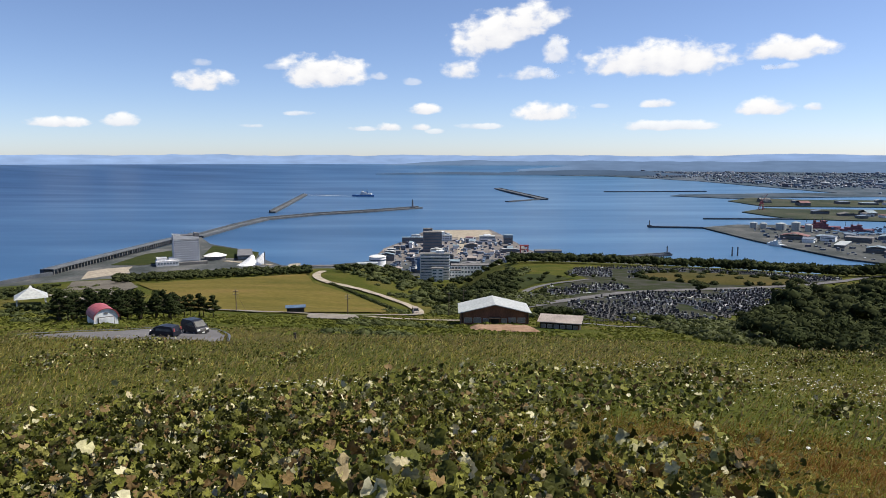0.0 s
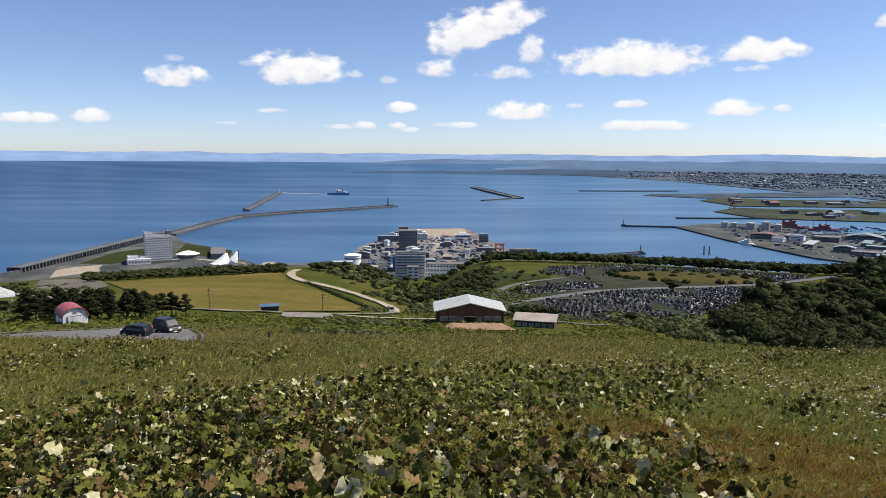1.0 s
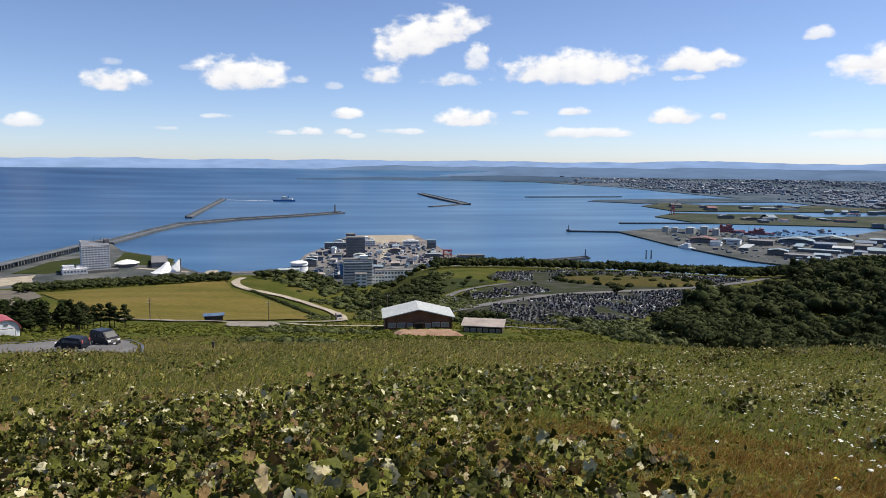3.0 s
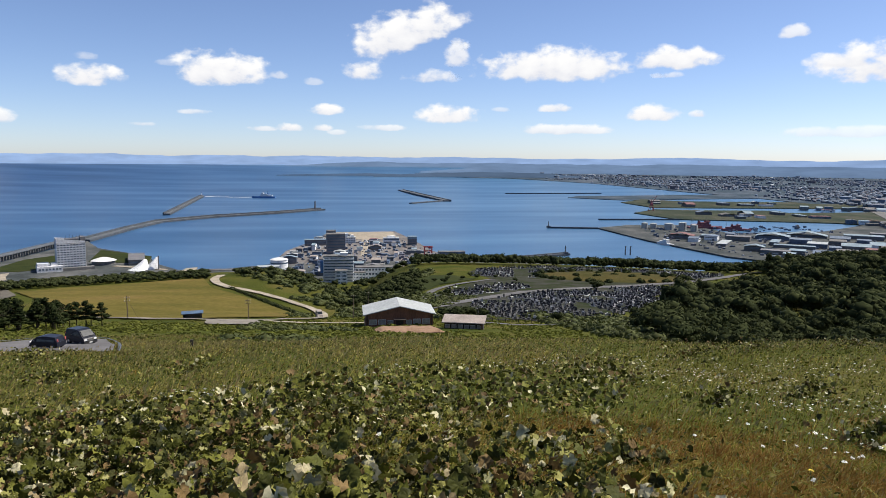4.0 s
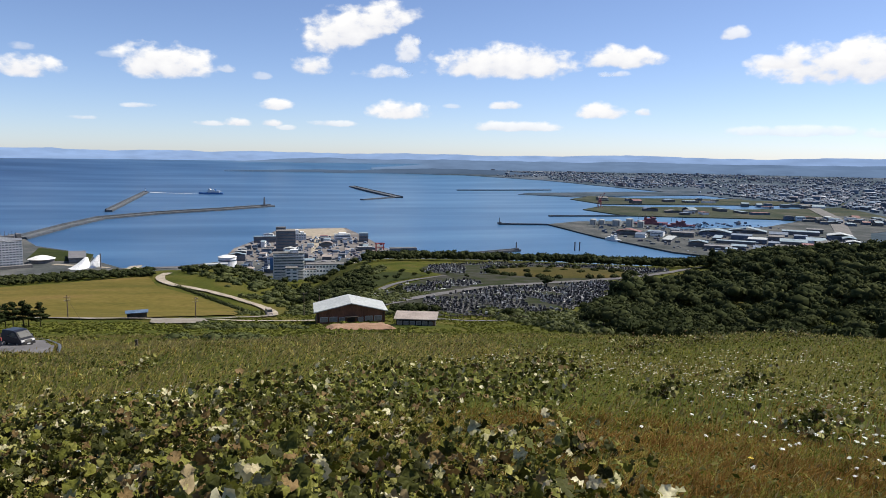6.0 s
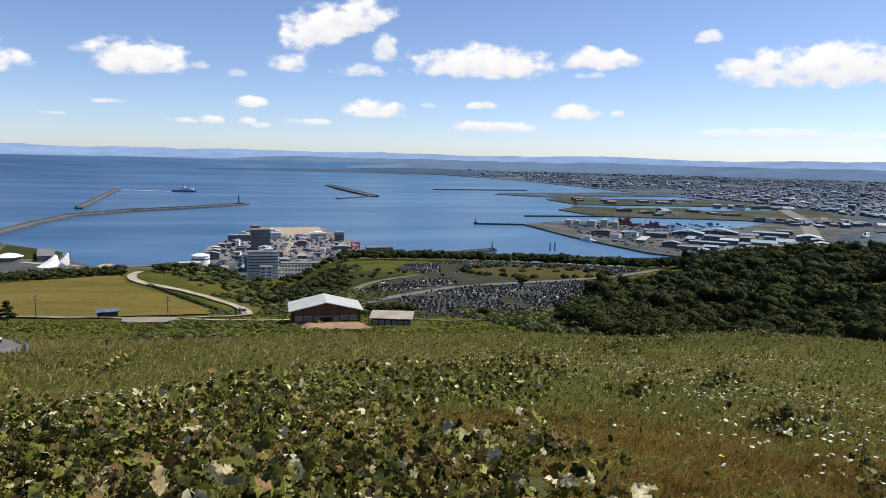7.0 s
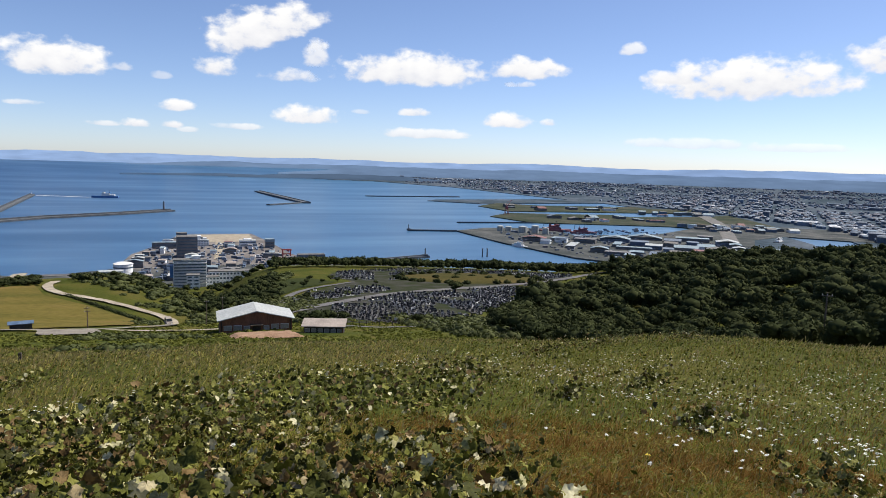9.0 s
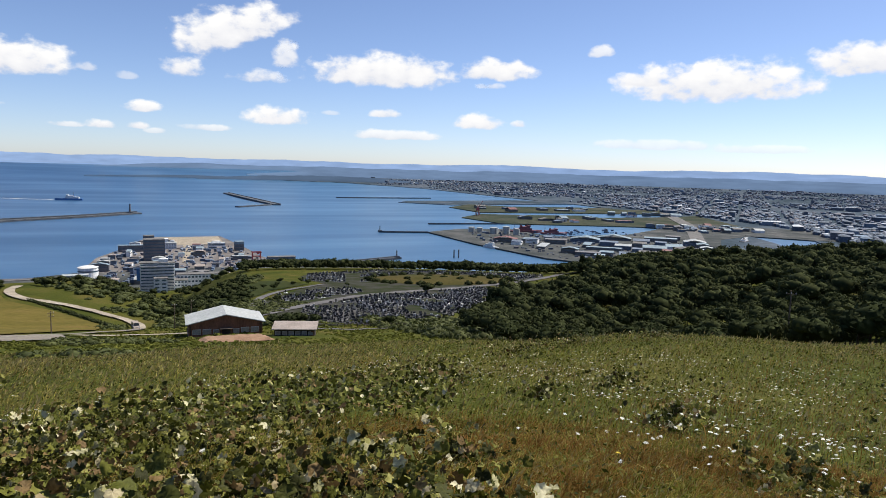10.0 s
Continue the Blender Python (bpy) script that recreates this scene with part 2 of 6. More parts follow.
# ---- building helpers ----
class Shape:
    def __init__(self):
        self.v, self.f = [], []

    def add(self, verts, faces):
        n = len(self.v)
        self.v += [tuple(p) for p in verts]
        self.f += [tuple(i + n for i in f) for f in faces]
        return self

    def box(self, x, y, z, sx, sy, sz, turn=0.0, taper=1.0):
        """A box centred on (x, y) that stands on z."""
        c, s = math.cos(turn), math.sin(turn)
        vs = []
        for k, t in ((0, 1.0), (1, taper)):
            for i, j in ((-1, -1), (1, -1), (1, 1), (-1, 1)):
                a, b = i * sx / 2 * t, j * sy / 2 * t
                vs.append((x + a * c - b * s, y + a * s + b * c, z + k * sz))
        return self.add(vs, [(3, 2, 1, 0), (4, 5, 6, 7), (0, 1, 5, 4), (1, 2, 6, 5), (2, 3, 7, 6), (3, 0, 4, 7)])

    def prism(self, outline, z0, z1):
        """An upright prism over a plan outline that runs anticlockwise."""
        n = len(outline)
        vs = [(x, y, z0) for x, y in outline] + [(x, y, z1) for x, y in outline]
        return self.add(vs, [tuple(range(n, 2 * n)), tuple(reversed(range(n)))] + [(i, (i + 1) % n, n + (i + 1) % n, n + i) for i in range(n)])

    def rod(self, a, b, ra, rb=None, sides=8):
        a, b = Vector(a), Vector(b)
        rb = ra if rb is None else rb
        w = (b - a).normalized()
        u = w.orthogonal().normalized()
        q = w.cross(u)
        vs = []
        for p, r in ((a, ra), (b, rb)):
            vs += [p + (u * math.cos(i * 2 * math.pi / sides) + q * math.sin(i * 2 * math.pi / sides)) * r for i in range(sides)]
        fs = [(i, (i + 1) % sides, sides + (i + 1) % sides, sides + i) for i in range(sides)]
        return self.add(vs, fs + [tuple(reversed(range(sides))), tuple(range(sides, 2 * sides))])

    def gable(self, x, y, z, sx, sy, rise, over=0.0, thick=0.0):
        """A pitched roof with its ridge along y; thick 0 gives the solid wedge."""
        hx, hy = sx / 2 + over, sy / 2 + over
        drop = rise * over / (sx / 2)
        if not thick:
            vs = [(x - hx, y - hy, z), (x + hx, y - hy, z), (x, y - hy, z + rise), (x - hx, y + hy, z), (x + hx, y + hy, z), (x, y + hy, z + rise)]
            return self.add(vs, [(0, 1, 2), (5, 4, 3), (0, 3, 4, 1), (1, 4, 5, 2), (2, 5, 3, 0)])
        vs = []
        for yy in (y - hy, y + hy):
            vs += [(x - hx, yy, z - drop), (x, yy, z + rise), (x + hx, yy, z - drop), (x + hx, yy, z - drop + thick), (x, yy, z + rise + thick), (x - hx, yy, z - drop + thick)]
        fs = [(0, 1, 4, 5), (1, 2, 3, 4), (11, 10, 7, 6), (10, 9, 8, 7)]
        return self.add(vs, fs + [(0, 6, 7, 1), (1, 7, 8, 2), (2, 8, 9, 3), (3, 9, 10, 4), (4, 10, 11, 5), (5, 11, 6, 0)])


def mesh_of(name, verts, faces, material, smooth=False):
    me = bpy.data.meshes.new(name)
    me.from_pydata([tuple(p) for p in verts], [], faces)
    me.materials.append(material)
    if smooth:
        me.shade_smooth()
    me.update()
    return me


def soup(name, verts, faces, material, smooth=False):
    """A large mesh from arrays: faces all with the same number of corners."""
    verts, faces = np.asarray(verts, np.float32), np.asarray(faces, np.int32)
    me = bpy.data.meshes.new(name)
    k = faces.shape[1]
    me.vertices.add(len(verts))
    me.vertices.foreach_set("co", verts.ravel())
    me.loops.add(faces.size)
    me.loops.foreach_set("vertex_index", faces.ravel())
    me.polygons.add(len(faces))
    me.polygons.foreach_set("loop_start", np.arange(len(faces), dtype=np.int32) * k)
    me.polygons.foreach_set("loop_total", np.full(len(faces), k, np.int32))
    me.materials.append(material)
    me.update(calc_edges=True)
    if smooth:
        me.shade_smooth()
    return me


def part(name, shape, material, parent=None, label="", bevel=0.0, smooth=False):
    """One mesh object from a Shape, under a thing or under a part."""
    me = mesh_of(name, shape.v, shape.f, material, smooth)
    if bevel:
        bm = bmesh.new()
        bm.from_mesh(me)
        bmesh.ops.bevel(bm, geom=bm.edges[:], offset=bevel, segments=2, affect="EDGES", profile=0.6)
        bm.to_mesh(me)
        bm.free()
    ob = new(name, me)
    if parent:
        ob.parent = parent
    if label:
        ob["label"] = label
    return ob


def thing(name, label, category, x, y, z=None, turn=0.0, group="", kind=""):
    ob = new(name)
    ob.matrix_world = pose(x, y, float(land(x, y)) if z is None else z, 0, 0, turn)
    return tagged(ob, label, category, group, kind)


def facing(x, y):
    """The turn, in degrees, that sets a thing's front (its -y side) towards the viewpoint."""
    return -math.degrees(math.atan2(x, y))


# ---- ground, sea and distance ----
def polar(azs, rs, zf):
    a, r = np.meshgrid(np.radians(azs), rs)
    x, y = np.sin(a) * r, np.cos(a) * r
    v = np.stack([x, y, zf(x, y)], -1).reshape(-1, 3)
    n, m = len(azs), len(rs)
    i, j = np.meshgrid(np.arange(n - 1), np.arange(m - 1))
    k = (j * n + i).ravel()
    return v, np.stack([k, k + n, k + n + 1, k + 1], -1)[:, ::-1][:, ::-1]


azs = np.concatenate([np.arange(-180, -44, 6), np.arange(-44, 68, 0.6), np.arange(68, 181, 6)])
azs[-1] = 180
rs = np.concatenate([[0.02], np.geomspace(0.6, 45, 70), np.geomspace(46, 520, 130), np.geomspace(540, 1500, 30)])
v, f = polar(azs, rs, land)
ground = new("ground", soup("ground", v, f[:, ::-1], M_GROUND, True))
tagged(ground, "rough grassy hillside of green and straw-brown meadow", "ground", kind="structure")

M_SEA = bpy.data.materials.new("sea_water")
M_SEA.use_nodes = True
nt = M_SEA.node_tree
b = nt.nodes["Principled BSDF"]
pos = nt.nodes.new("ShaderNodeNewGeometry").outputs["Position"]
bands = noise_out(nt, pos, 0.004, 5, (0.35, 1.6, 1.0))
sea_col = ramp(nt, bands, [(0.3, (0.018, 0.070, 0.155)), (0.55, (0.030, 0.094, 0.195)), (0.72, (0.050, 0.128, 0.235))])
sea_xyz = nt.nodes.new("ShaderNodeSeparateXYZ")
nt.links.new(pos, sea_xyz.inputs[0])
# Sun glitter and sky sheen painted by position: darker left, paler right.
shift = nt.nodes.new("ShaderNodeMapRange")
nt.links.new(sea_xyz.outputs[0], shift.inputs[0])
shift.inputs[1].default_value, shift.inputs[2].default_value = -1500.0, 900.0
sea_col = blend(nt, 1.0, sea_col, ramp(nt, shift.outputs[0], [(0.0, (0.42, 0.5, 0.62)), (0.45, (0.72, 0.78, 0.84)), (1.0, (1.35, 1.25, 1.15))]), "MULTIPLY")
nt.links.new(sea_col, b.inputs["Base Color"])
nt.links.new(ramp(nt, bands, [(0.35, (0.38,) * 3), (0.68, (0.30,) * 3)]), b.inputs["Roughness"])
b.inputs["IOR"].default_value = 1.4
bn = nt.nodes.new("ShaderNodeBump")
bn.inputs["Strength"].default_value, bn.inputs["Distance"].default_value = 1.0, 0.13
nt.links.new(noise_out(nt, pos, 0.12, 4, (0.6, 1.4, 1)), bn.inputs["Height"])
nt.links.new(bn.outputs[0], b.inputs["Normal"])
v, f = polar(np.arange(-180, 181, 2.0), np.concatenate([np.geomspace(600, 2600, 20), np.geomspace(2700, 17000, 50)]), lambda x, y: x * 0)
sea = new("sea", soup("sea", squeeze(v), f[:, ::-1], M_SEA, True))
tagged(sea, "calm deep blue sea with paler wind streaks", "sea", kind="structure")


def far_hills(name, az0, az1, base, top, wobble, dist, material, seed):
    """A long low ridge at the far edge; base and top as degrees over the level of the eye."""
    azr = np.arange(az0, az1 + 0.01, 0.25)
    vs, fs = [], []
    for i, a in enumerate(azr):
        n1 = noise.noise((a * 0.16, seed, 0.3)) + 0.5 * noise.noise((a * 0.5, seed, 1.7)) + 0.25 * noise.noise((a * 1.3, seed, 4.1))
        edge = min(1, (a - az0) / 6 + 0.05, (az1 - a) / 6 + 0.05)
        hi = base + (top - base + wobble * n1) * max(edge, 0.05)
        for e, d in ((base - 0.5, dist), (base, dist), (base + (hi - base) * 0.6, dist + 18), (hi, dist + 30)):
            vs.append((math.sin(radians(a)) * d, math.cos(radians(a)) * d, SEA_DROP + d * math.tan(radians(e))))
    for i in range(len(azr) - 1):
        for k in range(3):
            fs.append((i * 4 + k, i * 4 + 4 + k, i * 4 + 5 + k, i * 4 + 1 + k))
    ob = new(name, mesh_of(name, vs, fs, material, True))
    return tagged(ob, "long low hazy blue hills on the far shore", "hills", kind="structure")


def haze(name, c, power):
    """Hills seen through miles of air: a plain backdrop, haze painted as blue colour and glow."""
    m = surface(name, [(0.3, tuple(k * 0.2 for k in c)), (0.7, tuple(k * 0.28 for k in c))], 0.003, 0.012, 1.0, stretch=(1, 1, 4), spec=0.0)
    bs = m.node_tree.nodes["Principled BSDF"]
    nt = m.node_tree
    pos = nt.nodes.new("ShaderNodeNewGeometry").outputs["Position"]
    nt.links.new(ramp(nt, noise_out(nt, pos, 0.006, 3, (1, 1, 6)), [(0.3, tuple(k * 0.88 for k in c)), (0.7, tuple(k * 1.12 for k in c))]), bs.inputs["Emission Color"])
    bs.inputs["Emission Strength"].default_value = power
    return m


# Nearer ridges get a darker blue glow, so the painted haze thins.
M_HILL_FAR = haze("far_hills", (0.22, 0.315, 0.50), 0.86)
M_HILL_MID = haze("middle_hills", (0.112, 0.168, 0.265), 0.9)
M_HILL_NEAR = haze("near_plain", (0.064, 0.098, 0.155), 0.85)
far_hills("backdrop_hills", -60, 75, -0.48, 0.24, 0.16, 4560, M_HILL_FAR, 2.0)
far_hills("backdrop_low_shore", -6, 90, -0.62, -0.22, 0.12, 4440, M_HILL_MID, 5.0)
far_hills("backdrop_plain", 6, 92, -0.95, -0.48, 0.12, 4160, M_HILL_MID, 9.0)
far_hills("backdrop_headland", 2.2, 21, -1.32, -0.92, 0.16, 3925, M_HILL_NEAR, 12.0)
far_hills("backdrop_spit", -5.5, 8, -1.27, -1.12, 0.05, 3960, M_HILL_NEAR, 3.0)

# ---- coast, port and breakwaters ----
def flat(name, outline, z0, z1, material, label, category="land"):
    s = Shape().prism(outline, z0, z1)
    ob = part(name, s, material)
    bm = bmesh.new()
    bm.from_mesh(ob.data)
    far = max(math.hypot(*p) for p in outline) > 2600
    for axis in (0, 1) if far else ():
        lo, hi = min(p[axis] for p in outline), max(p[axis] for p in outline)
        for c in np.arange(lo + 320, hi, 320):
            co, no = ((c, 0, 0), (1, 0, 0)) if axis == 0 else ((0, c, 0), (0, 1, 0))
            bmesh.ops.bisect_plane(bm, geom=bm.verts[:] + bm.edges[:] + bm.faces[:], plane_co=co, plane_no=no)
    vs = squeeze([w.co for w in bm.verts])
    for w, q in zip(bm.verts, vs):
        w.co = q
    bm.to_mesh(ob.data)
    bm.free()
    return tagged(ob, label, category, kind="structure")


M_PIER = surface("pinkish_pier_paving", [(0.3, (0.105, 0.098, 0.098)), (0.5, (0.15, 0.138, 0.135)), (0.7, (0.205, 0.19, 0.182))], 0.02, 0.25, 0.9)
flat("coast_land", [(-700, 500), (-100, 640), (260, 700), (300, 960), (162, 978), (-100, 943), (-166, 900), (-211, 904), (-255, 966), (-280, 1037), (-382, 1134), (-431, 1232), (-442, 1141), (-460, 960), (-472, 827), (-491, 759), (-700, 640)], -3, 2, M_PORT, "flat paved and grassy coastal strip below the hill")
flat("pier_land", [(-100, 935), (162, 975), (132, 1066), (116, 1219), (94, 1365), (-32, 1354), (-69, 1167), (-92, 1078)], -3, 2.2, M_PIER, "broad paved ferry pier that juts into the harbour")
flat("harbour_land", [(530, 1415), (537, 1182), (568, 967), (640, 850), (1000, 760), (985, 1030), (1134, 1187), (1281, 1246), (1400, 1100), (1600, 1350), (1400, 1600), (1110, 1400), (979, 1313), (762, 1296), (762, 1467), (627, 1476)], -3, 2.5, M_PORT, "quay land with warehouses and tanks")
flat("grass_peninsula", [(791, 1837), (817, 1624), (1060, 1546), (1157, 1507), (1246, 1375), (1500, 1500), (1700, 1900), (1535, 1841), (1245, 1817), (1266, 1911), (1040, 1931), (915, 1977)], -3, 2.2, M_REEDS, "grassy reclaimed peninsula edged with dark quay walls")
flat("outer_peninsula", [(949, 2318), (951, 2055), (1335, 2017), (1900, 1950), (1900, 2300), (1468, 2350), (1218, 2378), (1111, 2511)], -3, 2.2, M_REEDS, "flat outer peninsula of the harbour")
flat("outer_quay", [(858, 2631), (1019, 2463), (1311, 2536), (1700, 2600), (1700, 2866), (1481, 2866), (925, 2725)], -3, 2.0, M_TOWNLAND, "low outer quay of the harbour")
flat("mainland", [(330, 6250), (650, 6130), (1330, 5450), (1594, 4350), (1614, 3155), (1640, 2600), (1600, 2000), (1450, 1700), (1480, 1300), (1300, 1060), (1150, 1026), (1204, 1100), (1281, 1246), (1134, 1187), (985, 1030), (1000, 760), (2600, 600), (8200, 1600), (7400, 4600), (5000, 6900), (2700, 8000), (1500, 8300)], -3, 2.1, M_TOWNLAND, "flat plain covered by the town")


def breakwater(line, wide, high, label, wall=0.0):
    """A breakwater swept along a plan line, with a raised parapet on its seaward side."""
    ob = new("breakwater")
    tagged(ob, label, "breakwater", "harbour breakwaters", "structure")
    line = [Vector((*p, 0)) for p in line]
    body, cap = Shape(), Shape()
    for a, b in zip(line, line[1:]):
        d = (b - a).normalized()
        n = Vector((d.y, -d.x, 0))
        a2, b2 = a - d * wide * 0.2, b + d * wide * 0.2
        q = [a2 - n * wide / 2, a2 + n * wide / 2, b2 + n * wide / 2, b2 - n * wide / 2]
        body.prism([(p.x, p.y) for p in q], -3, high)
        if wall:
            q = [a2 - n * wide / 2, a2 - n * (wide / 2 - 4), b2 - n * (wide / 2 - 4), b2 - n * wide / 2]
            cap.prism([(p.x, p.y) for p in q], high, high + wall)
    for s, nm, m in ((body, "dark_base", M_DARKSTONE), (cap, "parapet", M_DARKSTONE)):
        if s.v:
            s.v = [tuple(p) for p in squeeze(s.v)]
            part(nm, s, m, ob)
    deck = Shape()
    for a, b in zip(line, line[1:]):
        d = (b - a).normalized()
        n = Vector((d.y, -d.x, 0)) * (wide * 0.32)
        deck.prism([(p.x, p.y) for p in (a - n * 0.4, a + n, b + n, b - n * 0.4)], high, high + 0.4)
    deck.v = [tuple(p) for p in squeeze(deck.v)]
    part("deck", deck, M_DECK, ob, "pale concrete deck")
    return ob


breakwater([(-438, 1241), (-428, 1442), (-410, 1604), (-317, 1736), (-186, 1850), (-68, 1979)], 20, 3.5, "long curved concrete breakwater round the harbour", 3)
breakwater([(-444, 1808), (-530, 2681)], 17, 4, "outer concrete breakwater out at sea", 3)
breakwater([(162, 980), (254, 981), (334, 1016)], 9, 3, "dark stone mole behind the tree belt", 1.5)
breakwater([(253, 3250), (349, 2397)], 26, 4, "detached breakwater in the middle of the bay", 2)
breakwater([(210, 2269), (353, 2431)], 14, 3.5, "detached breakwater in the middle of the bay")
breakwater([(428, 1436), (530, 1415)], 9, 3, "thin jetty at the harbour mouth")
breakwater([(615, 1631), (817, 1624)], 10, 3, "thin jetty at the harbour mouth")
breakwater([(687, 2952), (1127, 2996)], 16, 3.5, "straight outer jetty of the harbour")

breakwater([(-474, 827), (-500, 740), (-545, 640)], 8, 4, "low sea wall along the shore", 2)

# sea wall with an arched gallery, by the coast
line = [Vector(p) for p in ((-474, 827, 0), (-465, 970, 0), (-452, 1141, 0), (-440, 1241, 0))]
arcade = tagged(new("arcade_breakwater"), "long concrete sea wall with a colonnaded gallery", "breakwater", kind="structure")
top, back = Shape(), Shape()
for a, b in zip(line, line[1:]):
    d = (b - a).normalized()
    n = Vector((d.y, -d.x, 0))
    top.prism([(p.x, p.y) for p in (a - n * 8, a + n * 5, b + n * 5, b - n * 8)], 8.0, 9.2)
    back.prism([(p.x, p.y) for p in (a - n * 12, a - n * 7, b - n * 7, b - n * 12)], -3, 8.8)
    for k in range(int((b - a).length / 7)):
        c = a + d * (k * 7 + 3) + n * 3.6
        part("pillar", Shape().box(c.x, c.y, 2, 1.6, 1.6, 6.1), M_CONCRETE, arcade)
part("roof_slab", top, M_DECK, arcade)
part("sea_wall", back, M_DARKSTONE, arcade)


# ---- paths, field and yards laid on the hillside ----
def drape(name, outline, lift, material, label, category, step=5.0):
    """A thin sheet over the ground inside a plan outline."""
    o = np.array(outline, float)
    x0, y0 = o.min(0)
    x1, y1 = o.max(0)
    bm = bmesh.new()
    bm.faces.new([bm.verts.new((x, y, 0)) for x, y in outline])
    for axis, a, b in ((0, x0, x1), (1, y0, y1)):
        for c in np.arange(a + step, b, step):
            co, no = ((c, 0, 0), (1, 0, 0)) if axis == 0 else ((0, c, 0), (0, 1, 0))
            bmesh.ops.bisect_plane(bm, geom=bm.verts[:] + bm.edges[:] + bm.faces[:], plane_co=co, plane_no=no)
    for w in bm.verts:
        w.co.z = float(land(w.co.x, w.co.y)) + lift
    bmesh.ops.recalc_face_normals(bm, faces=bm.faces[:])
    if sum(q.normal.z for q in bm.faces) < 0:
        bmesh.ops.reverse_faces(bm, faces=bm.faces[:])
    me = bpy.data.meshes.new(name)
    bm.to_mesh(me)
    bm.free()
    me.materials.append(material)
    me.shade_smooth()
    return tagged(new(name, me), label, category, kind="structure")


def ribbon(name, line, wide, lift, material, label, category="road"):
    """A road along a plan line, smoothed, following the ground."""
    pts = [Vector((*p, 0)) for p in line]
    for _ in range(3):
        pts = [pts[0]] + [q for a, b in zip(pts, pts[1:]) for q in (a * 0.75 + b * 0.25, a * 0.25 + b * 0.75)] + [pts[-1]]
    vs, fs = [], []
    for i, q in enumerate(pts):
        d = (pts[min(i + 1, len(pts) - 1)] - pts[max(i - 1, 0)]).normalized()
        n = Vector((d.y, -d.x, 0)) * wide / 2
        w = 1 + 0.1 * noise.noise((q.x * 0.1, q.y * 0.1, 3))
        for k in (-1, 0, 1):
            e = q + n * k * w
            vs.append((e.x, e.y, float(land(e.x, e.y)) + lift + (0.05 if k == 0 else 0)))
        if i:
            b0 = i * 3
            fs += [(b0 - 3, b0 - 2, b0 + 1, b0), (b0 - 2, b0 - 1, b0 + 2, b0 + 1)]
    return tagged(new(name, mesh_of(name, vs, [f[::-1] for f in fs], material, True)), label, category, kind="structure")


drape("sports_field", [(-133, 298), (-78, 209), (-60, 206), (-44, 207), (-20, 225), (-18, 240), (-37, 272), (-56, 297), (-66, 331)], 0.35, M_FIELD, "large mown yellow-green playing field", "field")
M_BARE = surface("bare_brown_earth", [(0.3, (0.085, 0.078, 0.066)), (0.7, (0.135, 0.122, 0.105))], 0.1, 0.8, 0.95, bump=0.1)
drape("bare_yard", [(-142, 250), (-172, 318), (-150, 322), (-138, 304), (-124, 279), (-116, 240)], 0.4, M_BARE, "bare brown earth yard beside the playing field", "yard")
drape("car_park", [(-52, 86), (-47, 95), (-40, 103), (-33, 99), (-27, 84), (-23.5, 72), (-24, 64), (-36, 66), (-46, 74)], 0.22, M_ASPHALT, "grey asphalt turning place beside the meadow", "car park", 3.0)
ribbon("kerb_1", [(-54, 86), (-47.5, 95.7), (-40.5, 104), (-32.4, 99.6), (-26.3, 84), (-22.9, 72)], 0.3, 0.34, M_DARKSTONE, "dark kerb round the asphalt", "kerb")
ribbon("road_1", [(-140, 238), (-110, 222), (-78, 206), (-44, 202), (-27, 205), (-8, 226)], 3.6, 0.45, M_PATH, "narrow grey road along the field")
ribbon("road_2", [(-8, 226), (-9, 250), (-20, 267), (-38, 289), (-52, 301), (-61, 325), (-60, 345)], 3.8, 0.5, M_GRAVEL, "pale gravel road that bends past the field")
drape("gravel_yard", [(-40, 202), (-36, 180), (-31, 172), (-24, 174), (-23, 190), (-26, 204)], 0.42, M_PATH, "worn grey yard where two tracks meet", "yard")
ribbon("road_3", [(-24, 203), (0, 204), (14, 196)], 3.0, 0.4, M_GRAVEL, "grassy track to the hall")
ribbon("path_1", [(38, 190), (45, 178), (60, 185), (75, 200)], 3.0, 0.35, M_ASPHALT, "path below the graveyard")
ribbon("path_2", [(28, 246), (40, 262), (60, 285), (88, 318), (121, 331), (170, 352), (215, 382), (275, 425)], 6.0, 0.4, M_ASPHALT, "grey lane through the graveyard")
ribbon("path_3", [(26, 250), (34, 300), (48, 340), (80, 372)], 3.5, 0.4, M_ASPHALT, "grey lane through the graveyard")
drape("lawn_1", [(28, 300), (46, 345), (70, 372), (60, 400), (30, 395), (14, 340)], 0.3, M_LAWN, "mown green lawn by the graveyard", "lawn")

drape("graveyard_ground", [(36, 250), (36, 205), (60, 200), (80, 215), (112, 262), (140, 300), (170, 350), (215, 378), (235, 405), (225, 425), (150, 455), (85, 440), (75, 420), (80, 375), (60, 345), (42, 310), (30, 290)], 0.16, M_GRAVEYARD, "dark gravel and worn grass between graves", "ground", 6.0)

# round grassy mound in the graveyard
bm = bmesh.new()
rings = []
for k in range(6):
    q = k / 5
    ring = []
    for i in range(40):
        a = i / 40 * 2 * math.pi
        x, y = 156 + math.cos(a) * 44 * q, 390 + math.sin(a) * 32 * q
        ring.append(bm.verts.new((x, y, float(land(x, y)) + 0.25 + 1.8 * (1 - q * q) ** 1.2)))
    rings.append(ring)
for r0, r1 in zip(rings[1:], rings[2:]):
    for i in range(40):
        bm.faces.new((r0[i], r1[i], r1[(i + 1) % 40], r0[(i + 1) % 40]))
bm.faces.new(rings[1])
bmesh.ops.delete(bm, geom=rings[0], context="VERTS")
